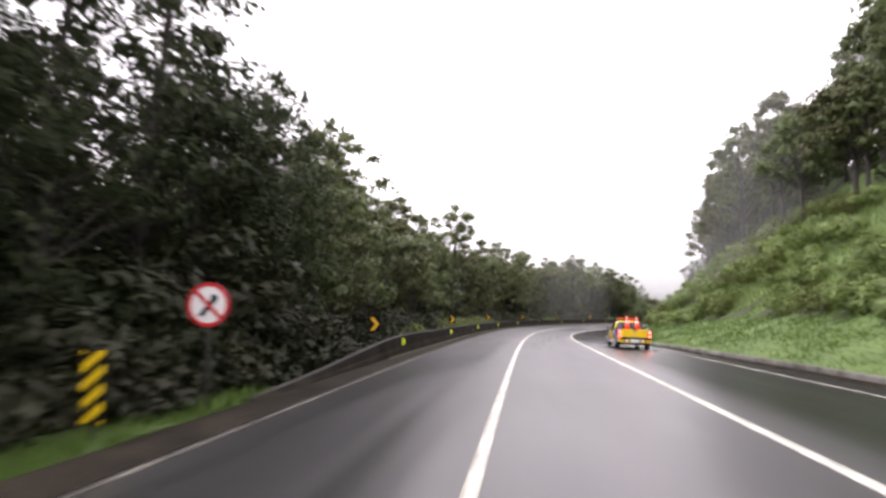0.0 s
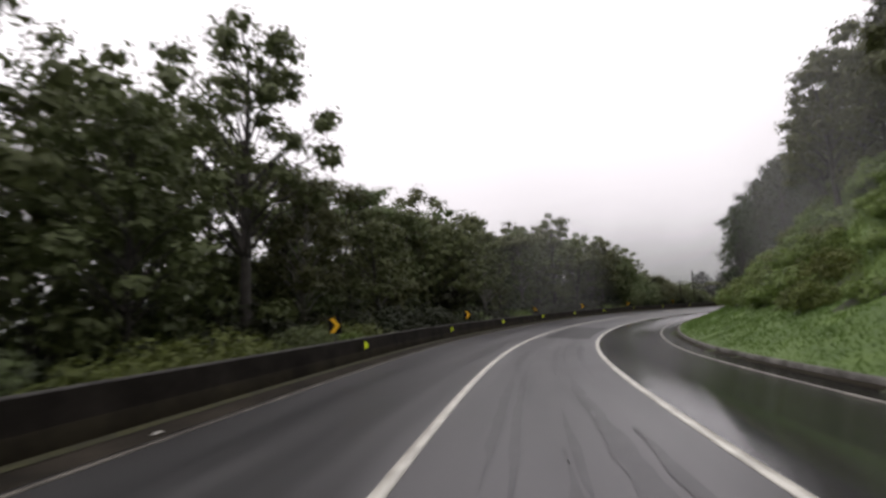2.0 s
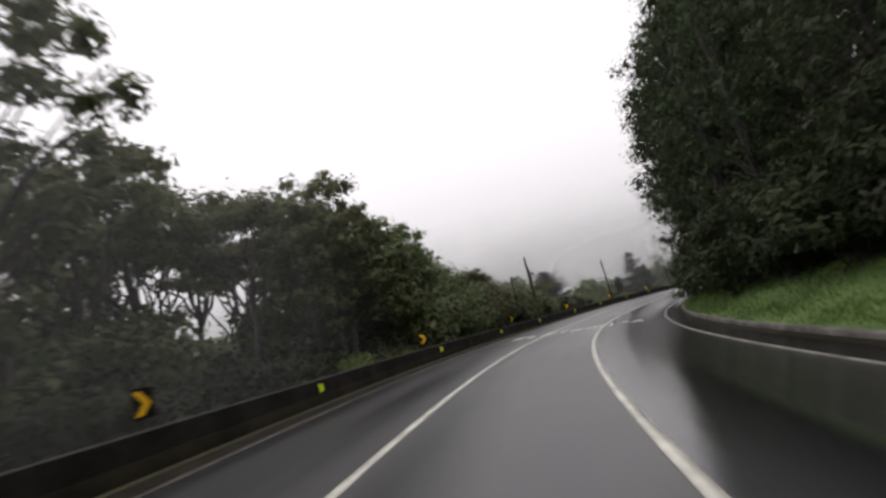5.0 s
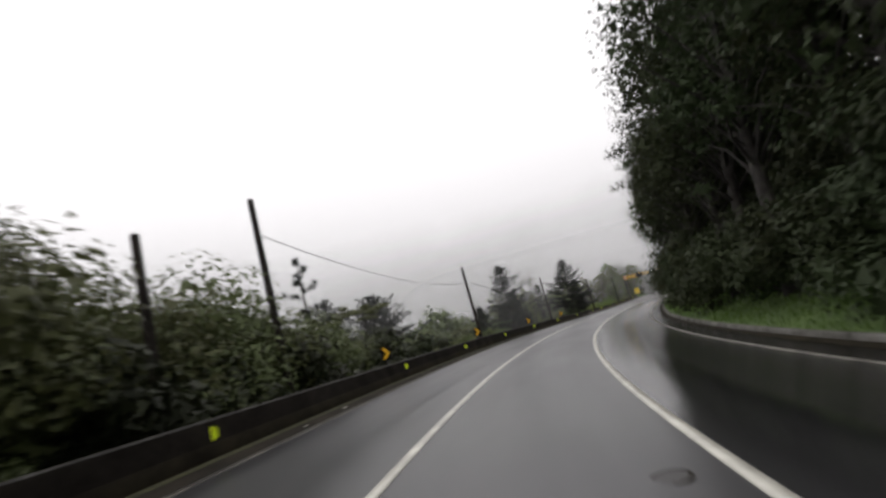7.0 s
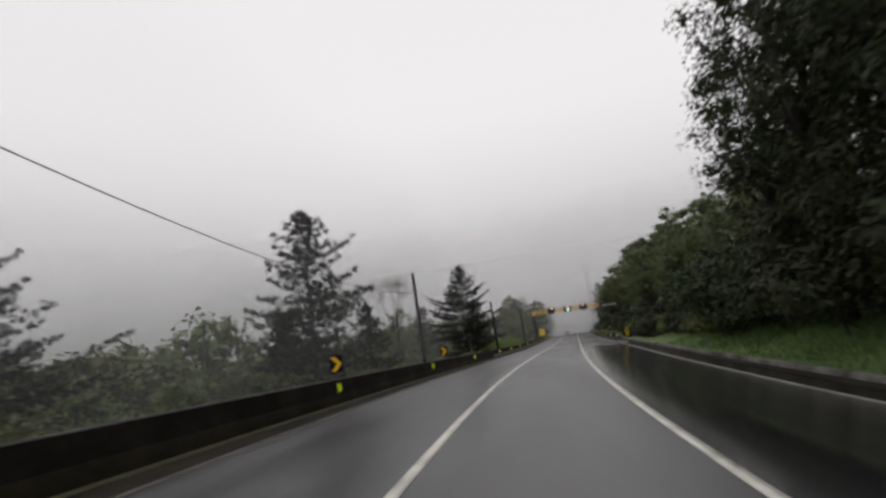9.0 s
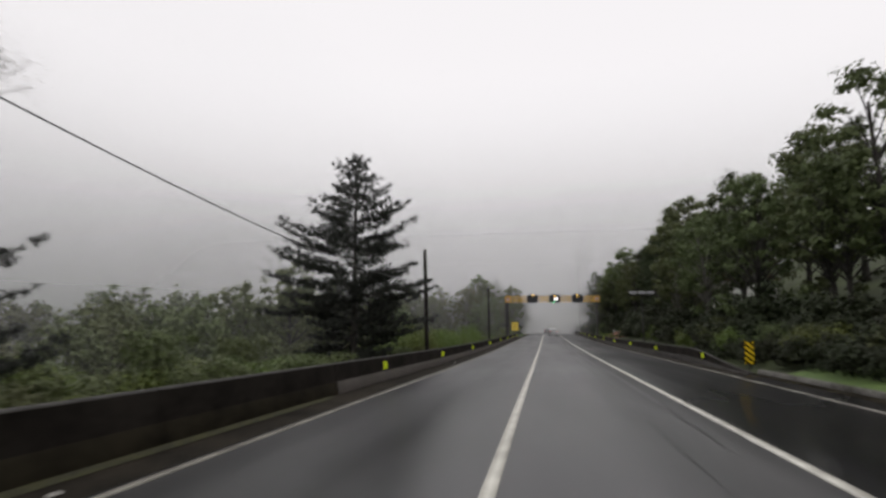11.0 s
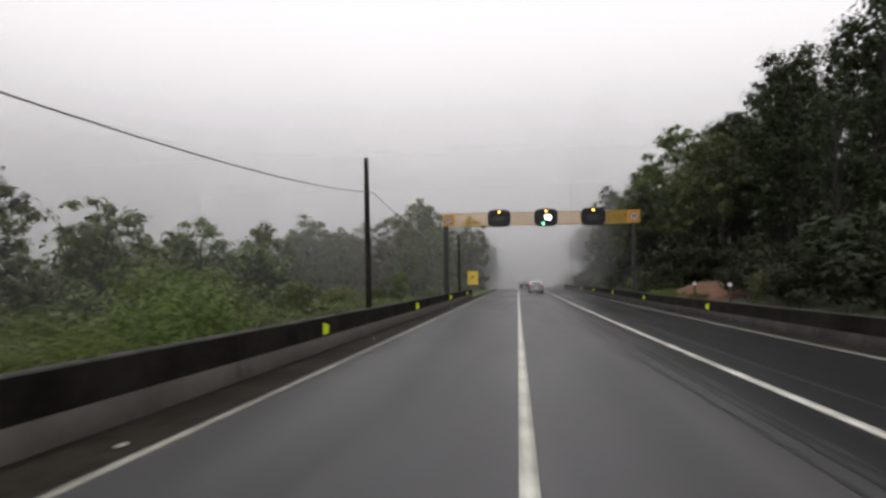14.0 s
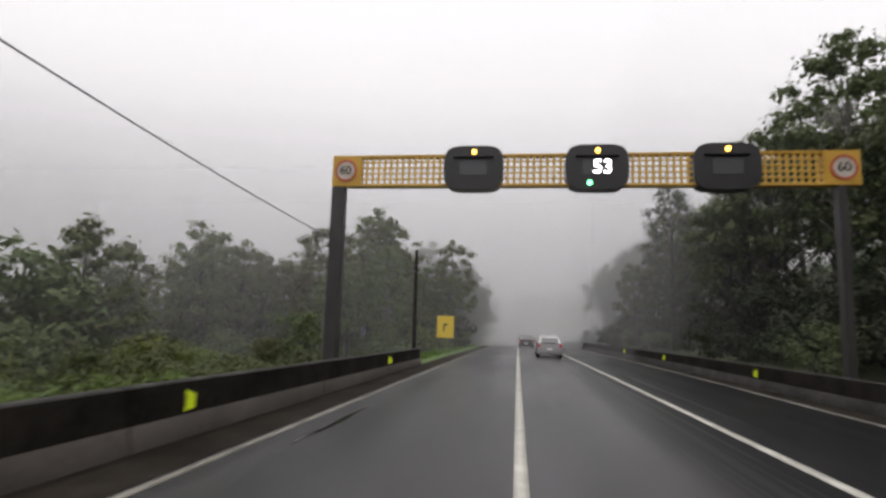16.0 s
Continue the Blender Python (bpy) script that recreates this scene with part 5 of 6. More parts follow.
STREAKS.append((60.0, 63.6, -3.12, -2.84))
for j, (s0, s1, d0, d1) in enumerate(STREAKS):
    w = d1 - d0
    n = max(8, int((s1 - s0) / 0.4))
    ss = np.linspace(s0, s1, n)
    jag = np.array([noise.noise(Vector((a * 0.9, d0, j))) + 0.5 * noise.noise(Vector((a * 2.6, d0, j))) for a in ss])
    jag2 = np.array([noise.noise(Vector((a * 0.9, d1, 50 + j))) + 0.5 * noise.noise(Vector((a * 2.6, d1, 50 + j))) for a in ss])
    cut = np.clip(np.minimum((ss - s0) / 3.0, (s1 - ss) / 3.0) * (12 if j < FRESH else 1), 0.03, 1)
    mid = (d0 + d1) / 2
    A = rd(ss, mid - w / 2 * cut + jag * min(0.10, (0.08 if j < FRESH else 0.3) * w), 0.006 + 0.0004 * (j % 7))
    B = rd(ss, mid + w / 2 * cut + jag2 * min(0.14, (0.08 if j < FRESH else 0.3) * w), 0.006 + 0.0004 * (j % 7))
    v = np.stack([A, B], 1).reshape(-1, 3)
    i = np.arange(n - 1) * 2
    wet = s0 == 60.0
    obj("puddle" if wet else "patch", mesh_np("puddle" if wet else "patch", v, np.stack([i, i + 1, i + 3, i + 2], -1)), M_PUDDLE if wet else M_PATCH if j < FRESH else M_TRACK, patches)
mh = tagged(new("manhole_cover"), "round worn manhole cover sunk in the lane", "manhole cover")
mh.matrix_world = put(-95.2, 3.0, 0.006)
part("cover", cyl_bm(0.155, 0.155, 0.012, None, 24), M_STEEL_DARK, mh)
part("rim", cyl_bm(0.19, 0.19, 0.008, None, 24), M_GUTTER, mh)

# ---- small litter in the gutter ----
M_LITTER = mat("grubby_paper", (0.30, 0.29, 0.27), 0.7, second=(0.55, 0.54, 0.50), var=0.2, scale=8)
for s, d, r in ((-201.5, -3.9, 0.07), (-198, -3.8, 0.08), (-88, -3.85, 0.07), (-85.5, -3.9, 0.09), (-17.5, -3.9, 0.07), (5, -3.95, 0.06), (30.8, -3.8, 0.07), (40.2, -3.95, 0.06), (57.2, -3.9, 0.07)):
    bm = bmesh.new()
    bmesh.ops.create_icosphere(bm, subdivisions=2, radius=r * 0.7)
    for v in bm.verts:
        v.co *= 1 + 0.3 * noise.noise(v.co * 12 + Vector((s, 0, 0)))
        v.co.z *= 0.35
    tagged(part("litter", bm, M_LITTER), "crumpled pale scrap lying in the gutter", "litter", group="litter in the gutter").matrix_world = put(s, d, 0.03, s * 31)

# ---- bare red soil and house on the right ----
M_RED = mat("bare_red_soil", (0.09, 0.042, 0.022), 0.9, second=(0.17, 0.085, 0.048), var=0.3, scale=1.2, bump=0.6, bscale=10)
ss, dd = np.linspace(56.5, 68, 14), np.linspace(8.7, 13.6, 9)
Sg, Dg = np.meshgrid(ss, dd)
hh = land(Sg, Dg) + 0.12 + 0.7 * np.exp(-((Sg - 62) / 3.0) ** 2 - ((Dg - 11.6) / 1.9) ** 2)
hh = np.where((Sg < 57) | (Sg > 67.5) | (Dg > 13.2) | (Dg < 8.8), land(Sg, Dg) - 0.3, hh)
V = rd(Sg.ravel(), Dg.ravel(), hh.ravel())
ix = np.arange(Sg.size).reshape(Sg.shape)
tagged(obj("soil_mound", mesh_np("soil_mound", V, np.stack([ix[:-1, :-1], ix[:-1, 1:], ix[1:, 1:], ix[1:, :-1]], -1).reshape(-1, 4), True), M_RED), "low mound of bare reddish soil behind the barrier", "soil mound", kind="structure")

M_WALLW = mat("white_plaster", (0.6, 0.6, 0.57), 0.8, second=(0.75, 0.75, 0.72), var=0.2, scale=1.5, bump=0.15)
M_ROOF = mat("old_roof_tiles", (0.12, 0.06, 0.045), 0.8, var=0.3, scale=3, bump=0.4)
hs = tagged(new("house"), "small white house half hidden among the trees", "house")
hs.matrix_world = put(40.5, 21.5, ground_at(40.5, 21.5), -12)
part("wall", box_bm(6, 4.5, 3.6, (0, 0, 1.3)), M_WALLW, hs)
part("roof", prism_bm([(-3.4, 3.0), (3.4, 3.0), (0, 4.4)], 5.2), M_ROOF, hs)
for x in (-1.8, 1.6):
    wd = part("window", box_bm(1.0, 0.08, 1.0, (x, -2.26, 1.7)), M_SCREEN, hs)
    part("frame", ring_bm(0.5, 0.6, 0.1, Matrix.Translation((x, -2.27, 1.7)) @ Matrix.Rotation(radians(45), 4, "Y"), 4), M_SIGN_W, wd)

# ---- grass ----
def blades(name, label, n, s0, s1, d0, d1, h0, h1, material, seed, lift=0.02):
    rng = np.random.default_rng(seed)
    s, d = s0 + (s1 - s0) * rng.random(n), d0 + (d1 - d0) * rng.random(n)
    base = rd(s, d, land(s, np.where((d > 8) & (d < 8.72), 8.72, d)) + lift)
    a = rng.random(n) * 6.283
    w = 0.012 + 0.02 * rng.random(n)
    hgt = h0 + (h1 - h0) * rng.random(n)
    side = np.stack([np.cos(a), np.sin(a), 0 * a], -1) * w[:, None]
    bend = rng.normal(size=(n, 3)) * 0.3 * hgt[:, None]
    tip = base + np.stack([bend[:, 0], bend[:, 1], hgt], -1)
    v = np.stack([base - side, base + side, tip], 1).reshape(-1, 3)
    tagged(obj(name, mesh_np(name, v, np.arange(n * 3).reshape(n, 3)), material), label, "grass", kind="stuff")


def turf(name, label, s0, s1, d0, d1, nd, lift=0.05):
    ss, dd = np.arange(s0, s1, 1.5), np.linspace(d0, d1, nd)
    Sg, Dg = np.meshgrid(ss, dd)
    wob = np.array([noise.noise(Vector((a * 0.5, b * 0.8, 3))) for a, b in zip(Sg.ravel(), Dg.ravel())]).reshape(Sg.shape)
    V = rd(Sg.ravel(), Dg.ravel(), (land(Sg, np.where((Dg > 8) & (Dg < 8.72), 8.72, Dg)) + lift + 0.10 + 0.10 * wob).ravel())
    ix = np.arange(Sg.size).reshape(Sg.shape)
    tagged(obj(name, mesh_np(name, V, np.stack([ix[:-1, :-1], ix[:-1, 1:], ix[1:, 1:], ix[1:, :-1]], -1).reshape(-1, 4), True), M_GRASSG), label, "grass", kind="structure")


turf("grass_bank", "bright wet grass on the foot of the cutting", -280, -22, 8.47, 13.0, 9)
turf("slope_grass", "pale wet grass and ferns covering the steep bank", -268, -128, 13.0, 27.0, 14, 0.0)
turf("grass_verge", "short grass verge behind the barrier end", 77.6, 130, -8.5, -4.5, 6, 0.35)
turf("grass_verge_start", "grass verge before the barrier starts", -280, -237.1, -6.0, -4.6, 5, 0.34)
turf("grass_strip_right", "grass strip before the right barrier", -24, 0, 8.63, 10.5, 4)
blades("bank_grass", "bright green wet grass blades", 80000, -258, -118, 8.52, 13.8, 0.06, 0.20, M_BLADE, 1, 0.12)
blades("bank_grass_far", "green wet grass blades under the trees", 26000, -118, -24, 8.52, 13.2, 0.08, 0.28, M_BLADE, 2, 0.12)
blades("tall_bank_grass", "tall pale grass on the steep bank", 36000, -262, -136, 13.2, 21, 0.3, 0.9, M_BLADE_DRY, 3)
blades("verge_grass", "grass blades behind the left barrier", 14000, 60, 126, -9, -5.2, 0.1, 0.35, M_BLADE, 4, 0.40)
blades("verge_grass_start", "grass blades beside the first sign", 5000, -262, -236, -5.3, -4.5, 0.10, 0.30, M_BLADE, 5, 0.40)
blades("valley_grass", "grass and weeds on the valley edge", 16000, -60, 62, -10.5, -5.3, 0.1, 0.5, M_BLADE_DRY, 6)


# ---- vehicles ----
def car_materials(paint):
    return mat("car_paint", paint, 0.25, var=0.05, scale=2, coat=0.6)


M_GLASS = glass_material("dark_car_glass")
M_TYRE = mat("wet_tyre_rubber", (0.018, 0.018, 0.018), 0.6, bump=0.3, bscale=60)
M_RIM = mat("alloy_rim", (0.50, 0.50, 0.51), 0.4, metal=0.4)
M_TRIM = mat("black_plastic_trim", (0.02, 0.02, 0.021), 0.5)
M_CAR_Y = car_materials((0.72, 0.50, 0.01))
M_CAR_B = car_materials((0.015, 0.03, 0.16))
M_CAR_S = mat("silver_car_paint", (0.34, 0.34, 0.345), 0.3, metal=0.4, var=0.06, scale=2, coat=0.5)
M_CAR_D = mat("dark_car_paint", (0.05, 0.05, 0.055), 0.3, metal=0.3, coat=0.5)
M_BROWN = mat("brown_door_lettering", (0.25, 0.12, 0.02), 0.4)
M_CAR_LOW = mat("dull_yellow_lettering", (0.50, 0.34, 0.01), 0.4)
M_CONE = mat("orange_red_cone_rubber", (0.75, 0.06, 0.03), 0.45, var=0.1, scale=4)
M_BARO = mat("orange_light_bar", (0.6, 0.10, 0.02), 0.3)


def shell(outline, xw, xt, zt, bevel=0.04):
    """Car body piece from a side outline (y, z): half width xw at the bottom, xt at the height zt and over."""
    bm = bmesh.new()
    rows = []
    zlo = min(z for _, z in outline)
    for sgn in (-1, 1):
        r = []
        for y, z in outline:
            k = max(0.0, min(1.0, (z - zlo) / max(1e-6, zt - zlo)))
            r.append(bm.verts.new((sgn * (xw * (1 - k) + xt * k), y, z)))
        rows.append(r)
    bm.faces.new(rows[0])
    bm.faces.new(rows[1][::-1])
    n = len(outline)
    for i in range(n):
        j = (i + 1) % n
        bm.faces.new((rows[0][i], rows[1][i], rows[1][j], rows[0][j]))
    bmesh.ops.bevel(bm, geom=list(bm.edges), offset=bevel, segments=2, affect="EDGES", clamp_overlap=True)
    return bm


def side_panel(outline, x_of, thick=0.012):
    """Panel lying on a body side; outline (y, z), x_of(z) the half width. Returns a function of the side."""
    def make(sgn):
        bm = bmesh.new()
        a = [bm.verts.new((sgn * (x_of(z) + thick), y, z)) for y, z in outline]
        b = [bm.verts.new((sgn * (x_of(z) - 0.02), y, z)) for y, z in outline]
        bm.faces.new(a)
        bm.faces.new(b[::-1])
        for i in range(len(a)):
            j = (i + 1) % len(a)
            bm.faces.new((a[i], b[i], b[j], a[j]))
        return bm
    return make


def wheel(root, x, y, r=0.31):
    turn = Matrix.Translation((x, y, r)) @ Matrix.Rotation(radians(90), 4, "Y")
    bm = bmesh.new()
    prof = [(r * 0.62, -0.09), (r * 0.94, -0.10), (r, -0.07), (r, 0.07), (r * 0.94, 0.10), (r * 0.62, 0.09)]
    seg, rows = 24, []
    for k in range(seg):
        a = 2 * math.pi * k / seg
        rows.append([bm.verts.new(turn @ Vector((q * math.cos(a), q * math.sin(a), w))) for q, w in prof])
    for k in range(seg):
        A, B = rows[k], rows[(k + 1) % seg]
        for i in range(len(prof)):
            j = (i + 1) % len(prof)
            bm.faces.new((A[i], A[j], B[j], B[i]))
    wh = part("wheel", bm, M_TYRE, root, "wet black tyre on an alloy rim", True)
    part("rim", cyl_bm(r * 0.66, r * 0.66, 0.185, turn, 20), M_RIM, wh)
    sg = 1 if x > 0 else -1
    for k in range(5):
        part("spoke", box_bm(0.03, 0.05, r * 0.5, (0, 0, r * 0.3), 0.008), M_STEEL_DARK, wh).matrix_basis = Matrix.Translation((x + sg * 0.088, y, r)) @ Matrix.Rotation(k * 2 * math.pi / 5, 4, "X")


def greenhouse(levels, e=0.28, seg=36):
    """Rounded cabin shell; levels (z, rear y, front y, half width)."""
    bm = bmesh.new()
    rows = []
    for z, y0, y1, w in levels:
        r = []
        for k in range(seg):
            a = 2 * math.pi * k / seg
            c, s_ = math.cos(a), math.sin(a)
            r.append(bm.verts.new((w * math.copysign(abs(c) ** e, c), (y0 + y1) / 2 + (y1 - y0) / 2 * math.copysign(abs(s_) ** e, s_), z)))
        rows.append(r)
    for A, B in zip(rows[:-1], rows[1:]):
        for k in range(seg):
            bm.faces.new((A[k], A[(k + 1) % seg], B[(k + 1) % seg], B[k]))
    bm.faces.new(rows[-1])
    bm.faces.new(rows[0][::-1])
    return bm


def lofted(sections, seg=28, e=0.45):
    """Rounded body along y; sections (y, half width, bottom, top)."""
    bm = bmesh.new()
    rows = []
    for y, w, z0, z1 in sections:
        r = []
        for k in range(seg):
            a = 2 * math.pi * k / seg
            c, s_ = math.cos(a), math.sin(a)
            r.append(bm.verts.new((w * math.copysign(abs(c) ** (e * 0.7), c), y, (z0 + z1) / 2 + (z1 - z0) / 2 * math.copysign(abs(s_) ** e, s_))))
        rows.append(r)
    for A, B in zip(rows[:-1], rows[1:]):
        for k in range(seg):
            bm.faces.new((A[k], A[(k + 1) % seg], B[(k + 1) % seg], B[k]))
    bm.faces.new(rows[-1])
    bm.faces.new(rows[0][::-1])
    return bm


def pickup():
    root = tagged(new("pickup_truck"), "yellow and blue highway service pickup with lit tail lamps", "pickup truck")
    hw = 0.84
    part("cab_body", lofted([(-0.80, hw - 0.01, 0.30, 1.03), (-0.2, hw, 0.28, 1.02), (0.7, hw, 0.28, 1.01), (1.05, hw, 0.28, 0.99), (1.5, hw - 0.01, 0.29, 0.93), (1.95, hw - 0.05, 0.30, 0.84), (2.15, hw - 0.14, 0.33, 0.74), (2.24, hw - 0.26, 0.38, 0.64)]), M_CAR_Y, root, "", True)
    part("cabin", greenhouse([(0.96, -0.82, 1.22, 0.79), (1.10, -0.80, 1.02, 0.755), (1.26, -0.76, 0.78, 0.70), (1.40, -0.71, 0.50, 0.635), (1.46, -0.66, 0.30, 0.58), (1.485, -0.55, 0.10, 0.48)]), M_CAR_Y, root, "", True)
    xo = lambda z: 0.80 - (z - 0.96) / 0.44 * 0.150
    for sg in (-1, 1):
        side = part("bed_side", lofted([(-2.16, 0.055, 0.0, 0.49), (-2.10, 0.075, -0.02, 0.52), (-1.5, 0.08, -0.03, 0.53), (-0.78, 0.08, -0.03, 0.53)], 20, 0.5), M_CAR_B, root, "dark blue bed side", True)
        side.matrix_basis = Matrix.Translation((sg * (hw - 0.075), 0, 0.53))
        part("bed_skirt", side_panel([(-2.14, 0.36), (-2.14, 0.60), (-1.62, 0.60), (-1.66, 0.36)], lambda z: hw - 0.02, 0.015)(sg), M_CAR_Y, root)
        part("side_window", side_panel([(0.02, 1.02), (-0.02, 1.385), (0.34, 1.39), (0.52, 1.31), (0.98, 1.03)], xo)(sg), M_GLASS, root)
        part("quarter_window", side_panel([(-0.36, 1.04), (-0.32, 1.37), (-0.10, 1.38), (-0.08, 1.03)], xo)(sg), M_GLASS, root)
        xb = lambda z: hw + 0.002
        part("blue_panel", side_panel([(-0.80, 0.50), (-0.80, 1.0), (-0.62, 1.0), (-0.42, 0.95), (-0.31, 0.84), (-0.28, 0.68), (-0.34, 0.56), (-0.44, 0.50)], xb, 0.006)(sg), M_CAR_B, root, "dark blue panel")
        for y0, y1, z in ((-1.02, -0.62, 0.90), (-0.95, -0.66, 0.80)):
            part("lettering_bar", side_panel([(y0, z - 0.02), (y0, z + 0.02), (y1, z + 0.02), (y1, z - 0.02)], lambda q: hw + 0.006, 0.006)(sg), M_SIGN_W, root)
        part("fuel_flap", side_panel([(-0.75, 0.40), (-0.75, 0.52), (-0.58, 0.52), (-0.58, 0.40)], xb, 0.006)(sg), M_TRIM, root)
        part("side_skirt", side_panel([(-0.85, 0.30), (-0.85, 0.34), (1.02, 0.34), (1.02, 0.30)], xb, 0.02)(sg), M_SIGN_W, root)
        for k in range(9):
            y = -0.50 + k * 0.15
            part("stripe", side_panel([(y, 0.35), (y, 0.50 - 0.012 * k), (y + 0.07, 0.50 - 0.012 * k), (y + 0.07, 0.35)], xb, 0.006)(sg), M_SIGN_R if k % 2 else M_SIGN_W, root)
        for k, (y0, y1, z) in enumerate(((0.22, 0.62, 0.84), (0.10, 0.75, 0.76), (0.14, 0.70, 0.68), (0.25, 0.65, 0.58))):
            part("lettering_bar", side_panel([(y0, z - 0.018), (y0, z + 0.018), (y1, z + 0.018), (y1, z - 0.018)], xb, 0.006)(sg), M_BROWN, root)
        part("door_seam", side_panel([(-0.05, 0.36), (-0.05, 1.0), (-0.035, 1.0), (-0.035, 0.36)], xb, 0.004)(sg), M_TRIM, root)
        for y in (-1.28, 1.42):
            # Flat dark half-discs stand in for the shade of open wheel wells.
            part("arch_shade_disc", side_panel([(y + 0.40 * math.cos(a), 0.32 + 0.40 * math.sin(a)) for a in np.linspace(-0.1, math.pi + 0.1, 14)], xb, 0.012)(sg), M_TRIM, root)
            wheel(root, sg * (hw - 0.07), y, 0.325)
        part("mirror", box_bm(0.18, 0.09, 0.13, (sg * (hw + 0.08), 0.92, 1.06), 0.03), M_TRIM, root)
        part("door_handle", box_bm(0.03, 0.16, 0.03, (sg * (hw + 0.01), 0.10, 0.90), 0.008), M_CAR_Y, root)
        lp = part("tail_lamp", box_bm(0.19, 0.20, 0.36, (sg * (hw - 0.085), -2.10, 0.81), 0.035), M_SIGN_R, root, "red tail lamp")
        part("bulb", box_bm(0.12, 0.02, 0.13, (sg * (hw - 0.085), -2.205, 0.89), 0.01), M_REDLIT, lp, "lit red lamp")
        part("bulb", box_bm(0.12, 0.02, 0.08, (sg * (hw - 0.085), -2.205, 0.70), 0.01), M_REDLIT, lp, "lit red lamp")
        part("headlamp", box_bm(0.30, 0.16, 0.16, (sg * 0.58, 2.08, 0.70), 0.03), M_GLASS, root)
        part("rear_pillar", box_bm(0.05, 0.03, 0.42, (0, 0, 0), 0.01), M_TRIM, root).matrix_basis = Matrix.Translation((sg * 0.66, -0.775, 1.22)) @ Matrix.Rotation(radians(-18 * sg), 4, "Y") @ Matrix.Rotation(radians(-14), 4, "X")
    part("bed_floor", box_bm(1.5, 1.40, 0.08, (0, -1.46, 0.52), 0.01), M_TRIM, root)
    part("under_body", box_bm(1.4, 3.9, 0.12, (0, 0, 0.30), 0.03), M_TRIM, root)
    tg = part("tailgate", box_bm(1.34, 0.09, 0.44, (0, -2.15, 0.83), 0.03), M_CAR_Y, root)
    part("handle", box_bm(0.22, 0.05, 0.07, (0, -2.19, 1.02), 0.02), M_TRIM, tg)
    part("emblem", disc_bm(0.065, 0.03, Matrix.Translation((0, -2.20, 0.86)), 18), M_STEEL, tg)
    for x in (-0.42, 0.42):
        part("lettering_bar", box_bm(0.34, 0.01, 0.035, (x, -2.199, 0.90)), M_CAR_LOW, tg)
    wq = Matrix.Translation((0, -0.795, 1.22)) @ Matrix.Rotation(radians(-14), 4, "X")
    part("rear_window_frame", prism_bm([(-0.72, -0.21), (0.72, -0.21), (0.60, 0.20), (-0.60, 0.20)], 0.02, wq), M_TRIM, root)
    part("rear_window", prism_bm([(-0.64, -0.17), (0.64, -0.17), (0.55, 0.15), (-0.55, 0.15)], 0.03, wq), M_GLASS, root)
    part("brake_lamp", box_bm(0.24, 0.04, 0.035, (0, -0.75, 1.445), 0.01), M_REDLIT, root, "lit red lamp")
    for z in (-0.10, -0.02, 0.06):
        part("guard_bar", box_bm(1.2, 0.02, 0.018, (0, -0.025, z)), M_TRIM, root).matrix_basis = wq
    part("windscreen", box_bm(1.24, 0.70, 0.012), M_GLASS, root).matrix_basis = Matrix.Translation((0, 0.83, 1.24)) @ Matrix.Rotation(radians(-33), 4, "X")
    bp = part("bumper", box_bm(1.64, 0.16, 0.09, (0, -2.20, 0.585), 0.03), M_TRIM, root, "dark grey step bumper")
    part("valance", box_bm(1.60, 0.10, 0.20, (0, -2.17, 0.44), 0.04), M_CAR_Y, bp, "yellow lower bumper")
    part("plate_recess", prism_bm([(-0.30, 0.09), (0.30, 0.09), (0.24, -0.08), (-0.24, -0.08)], 0.02, Matrix.Translation((0, -2.225, 0.44))), M_STEEL, bp)
    part("plate", box_bm(0.40, 0.01, 0.12, (0, -2.242, 0.44)), M_SIGN_W, bp)
    for x in (-0.52, -0.42, 0.42, 0.52):
        part("chevron_stripe", prism_bm([(x - 0.045, -0.08), (x + 0.015, -0.08), (x + 0.045, 0.08), (x - 0.015, 0.08)], 0.012, Matrix.Translation((0, -2.226, 0.44))), M_SIGN_R if abs(x) > 0.5 else M_SIGN_W, bp)
    for x in (-0.42, 0.42):
        part("rack_foot", box_bm(0.05, 0.08, 0.10, (x, -0.30, 1.50), 0.01), M_TRIM, root)
    part("roof_rack", box_bm(1.24, 0.20, 0.035, (0, -0.30, 1.555), 0.012), M_TRIM, root)
    part("light_bar", box_bm(1.24, 0.28, 0.085, (0, -0.30, 1.615), 0.035), M_BARO, root, "orange warning light bar")
    return root


def cone(x, y, z, base, tilt):
    root = tagged(new("traffic_cone"), "stacked orange traffic cones with white bands in the pickup bed", "traffic cone", group="cones in the pickup")
    root.matrix_basis = base @ Matrix.Translation((x, y, z)) @ Matrix.Rotation(radians(tilt), 4, "Y")
    top = 0.52
    for k in range(8):
        part("base", box_bm(0.44, 0.44, 0.04, (0.008 * math.sin(k * 2.3), 0.006 * math.cos(k * 1.7), 0.025 + 0.063 * k), 0.012), M_CONE, root)
    R = lambda h: 0.150 - 0.130 * h / 0.72
    for h0, h1, mt in ((0.0, 0.34, M_CONE), (0.34, 0.44, M_SIGN_W), (0.44, 0.55, M_CONE), (0.55, 0.63, M_SIGN_W), (0.63, 0.72, M_CONE)):
        part("band" if mt is M_SIGN_W else "body", cyl_bm(R(h0), R(h1), h1 - h0, Matrix.Translation((0, 0, top - 0.03 + (h0 + h1) / 2)), 20), mt, root, "", True)


pk = pickup()
PK = put(-214.5, 5.95, 0.0, 1.0) @ Matrix.Rotation(math.atan(float(np.interp(-214.5, SG, R_BANK))), 4, "Y") @ Matrix.Rotation(math.atan(float(np.interp(-214.5, SG, _GR))), 4, "X")
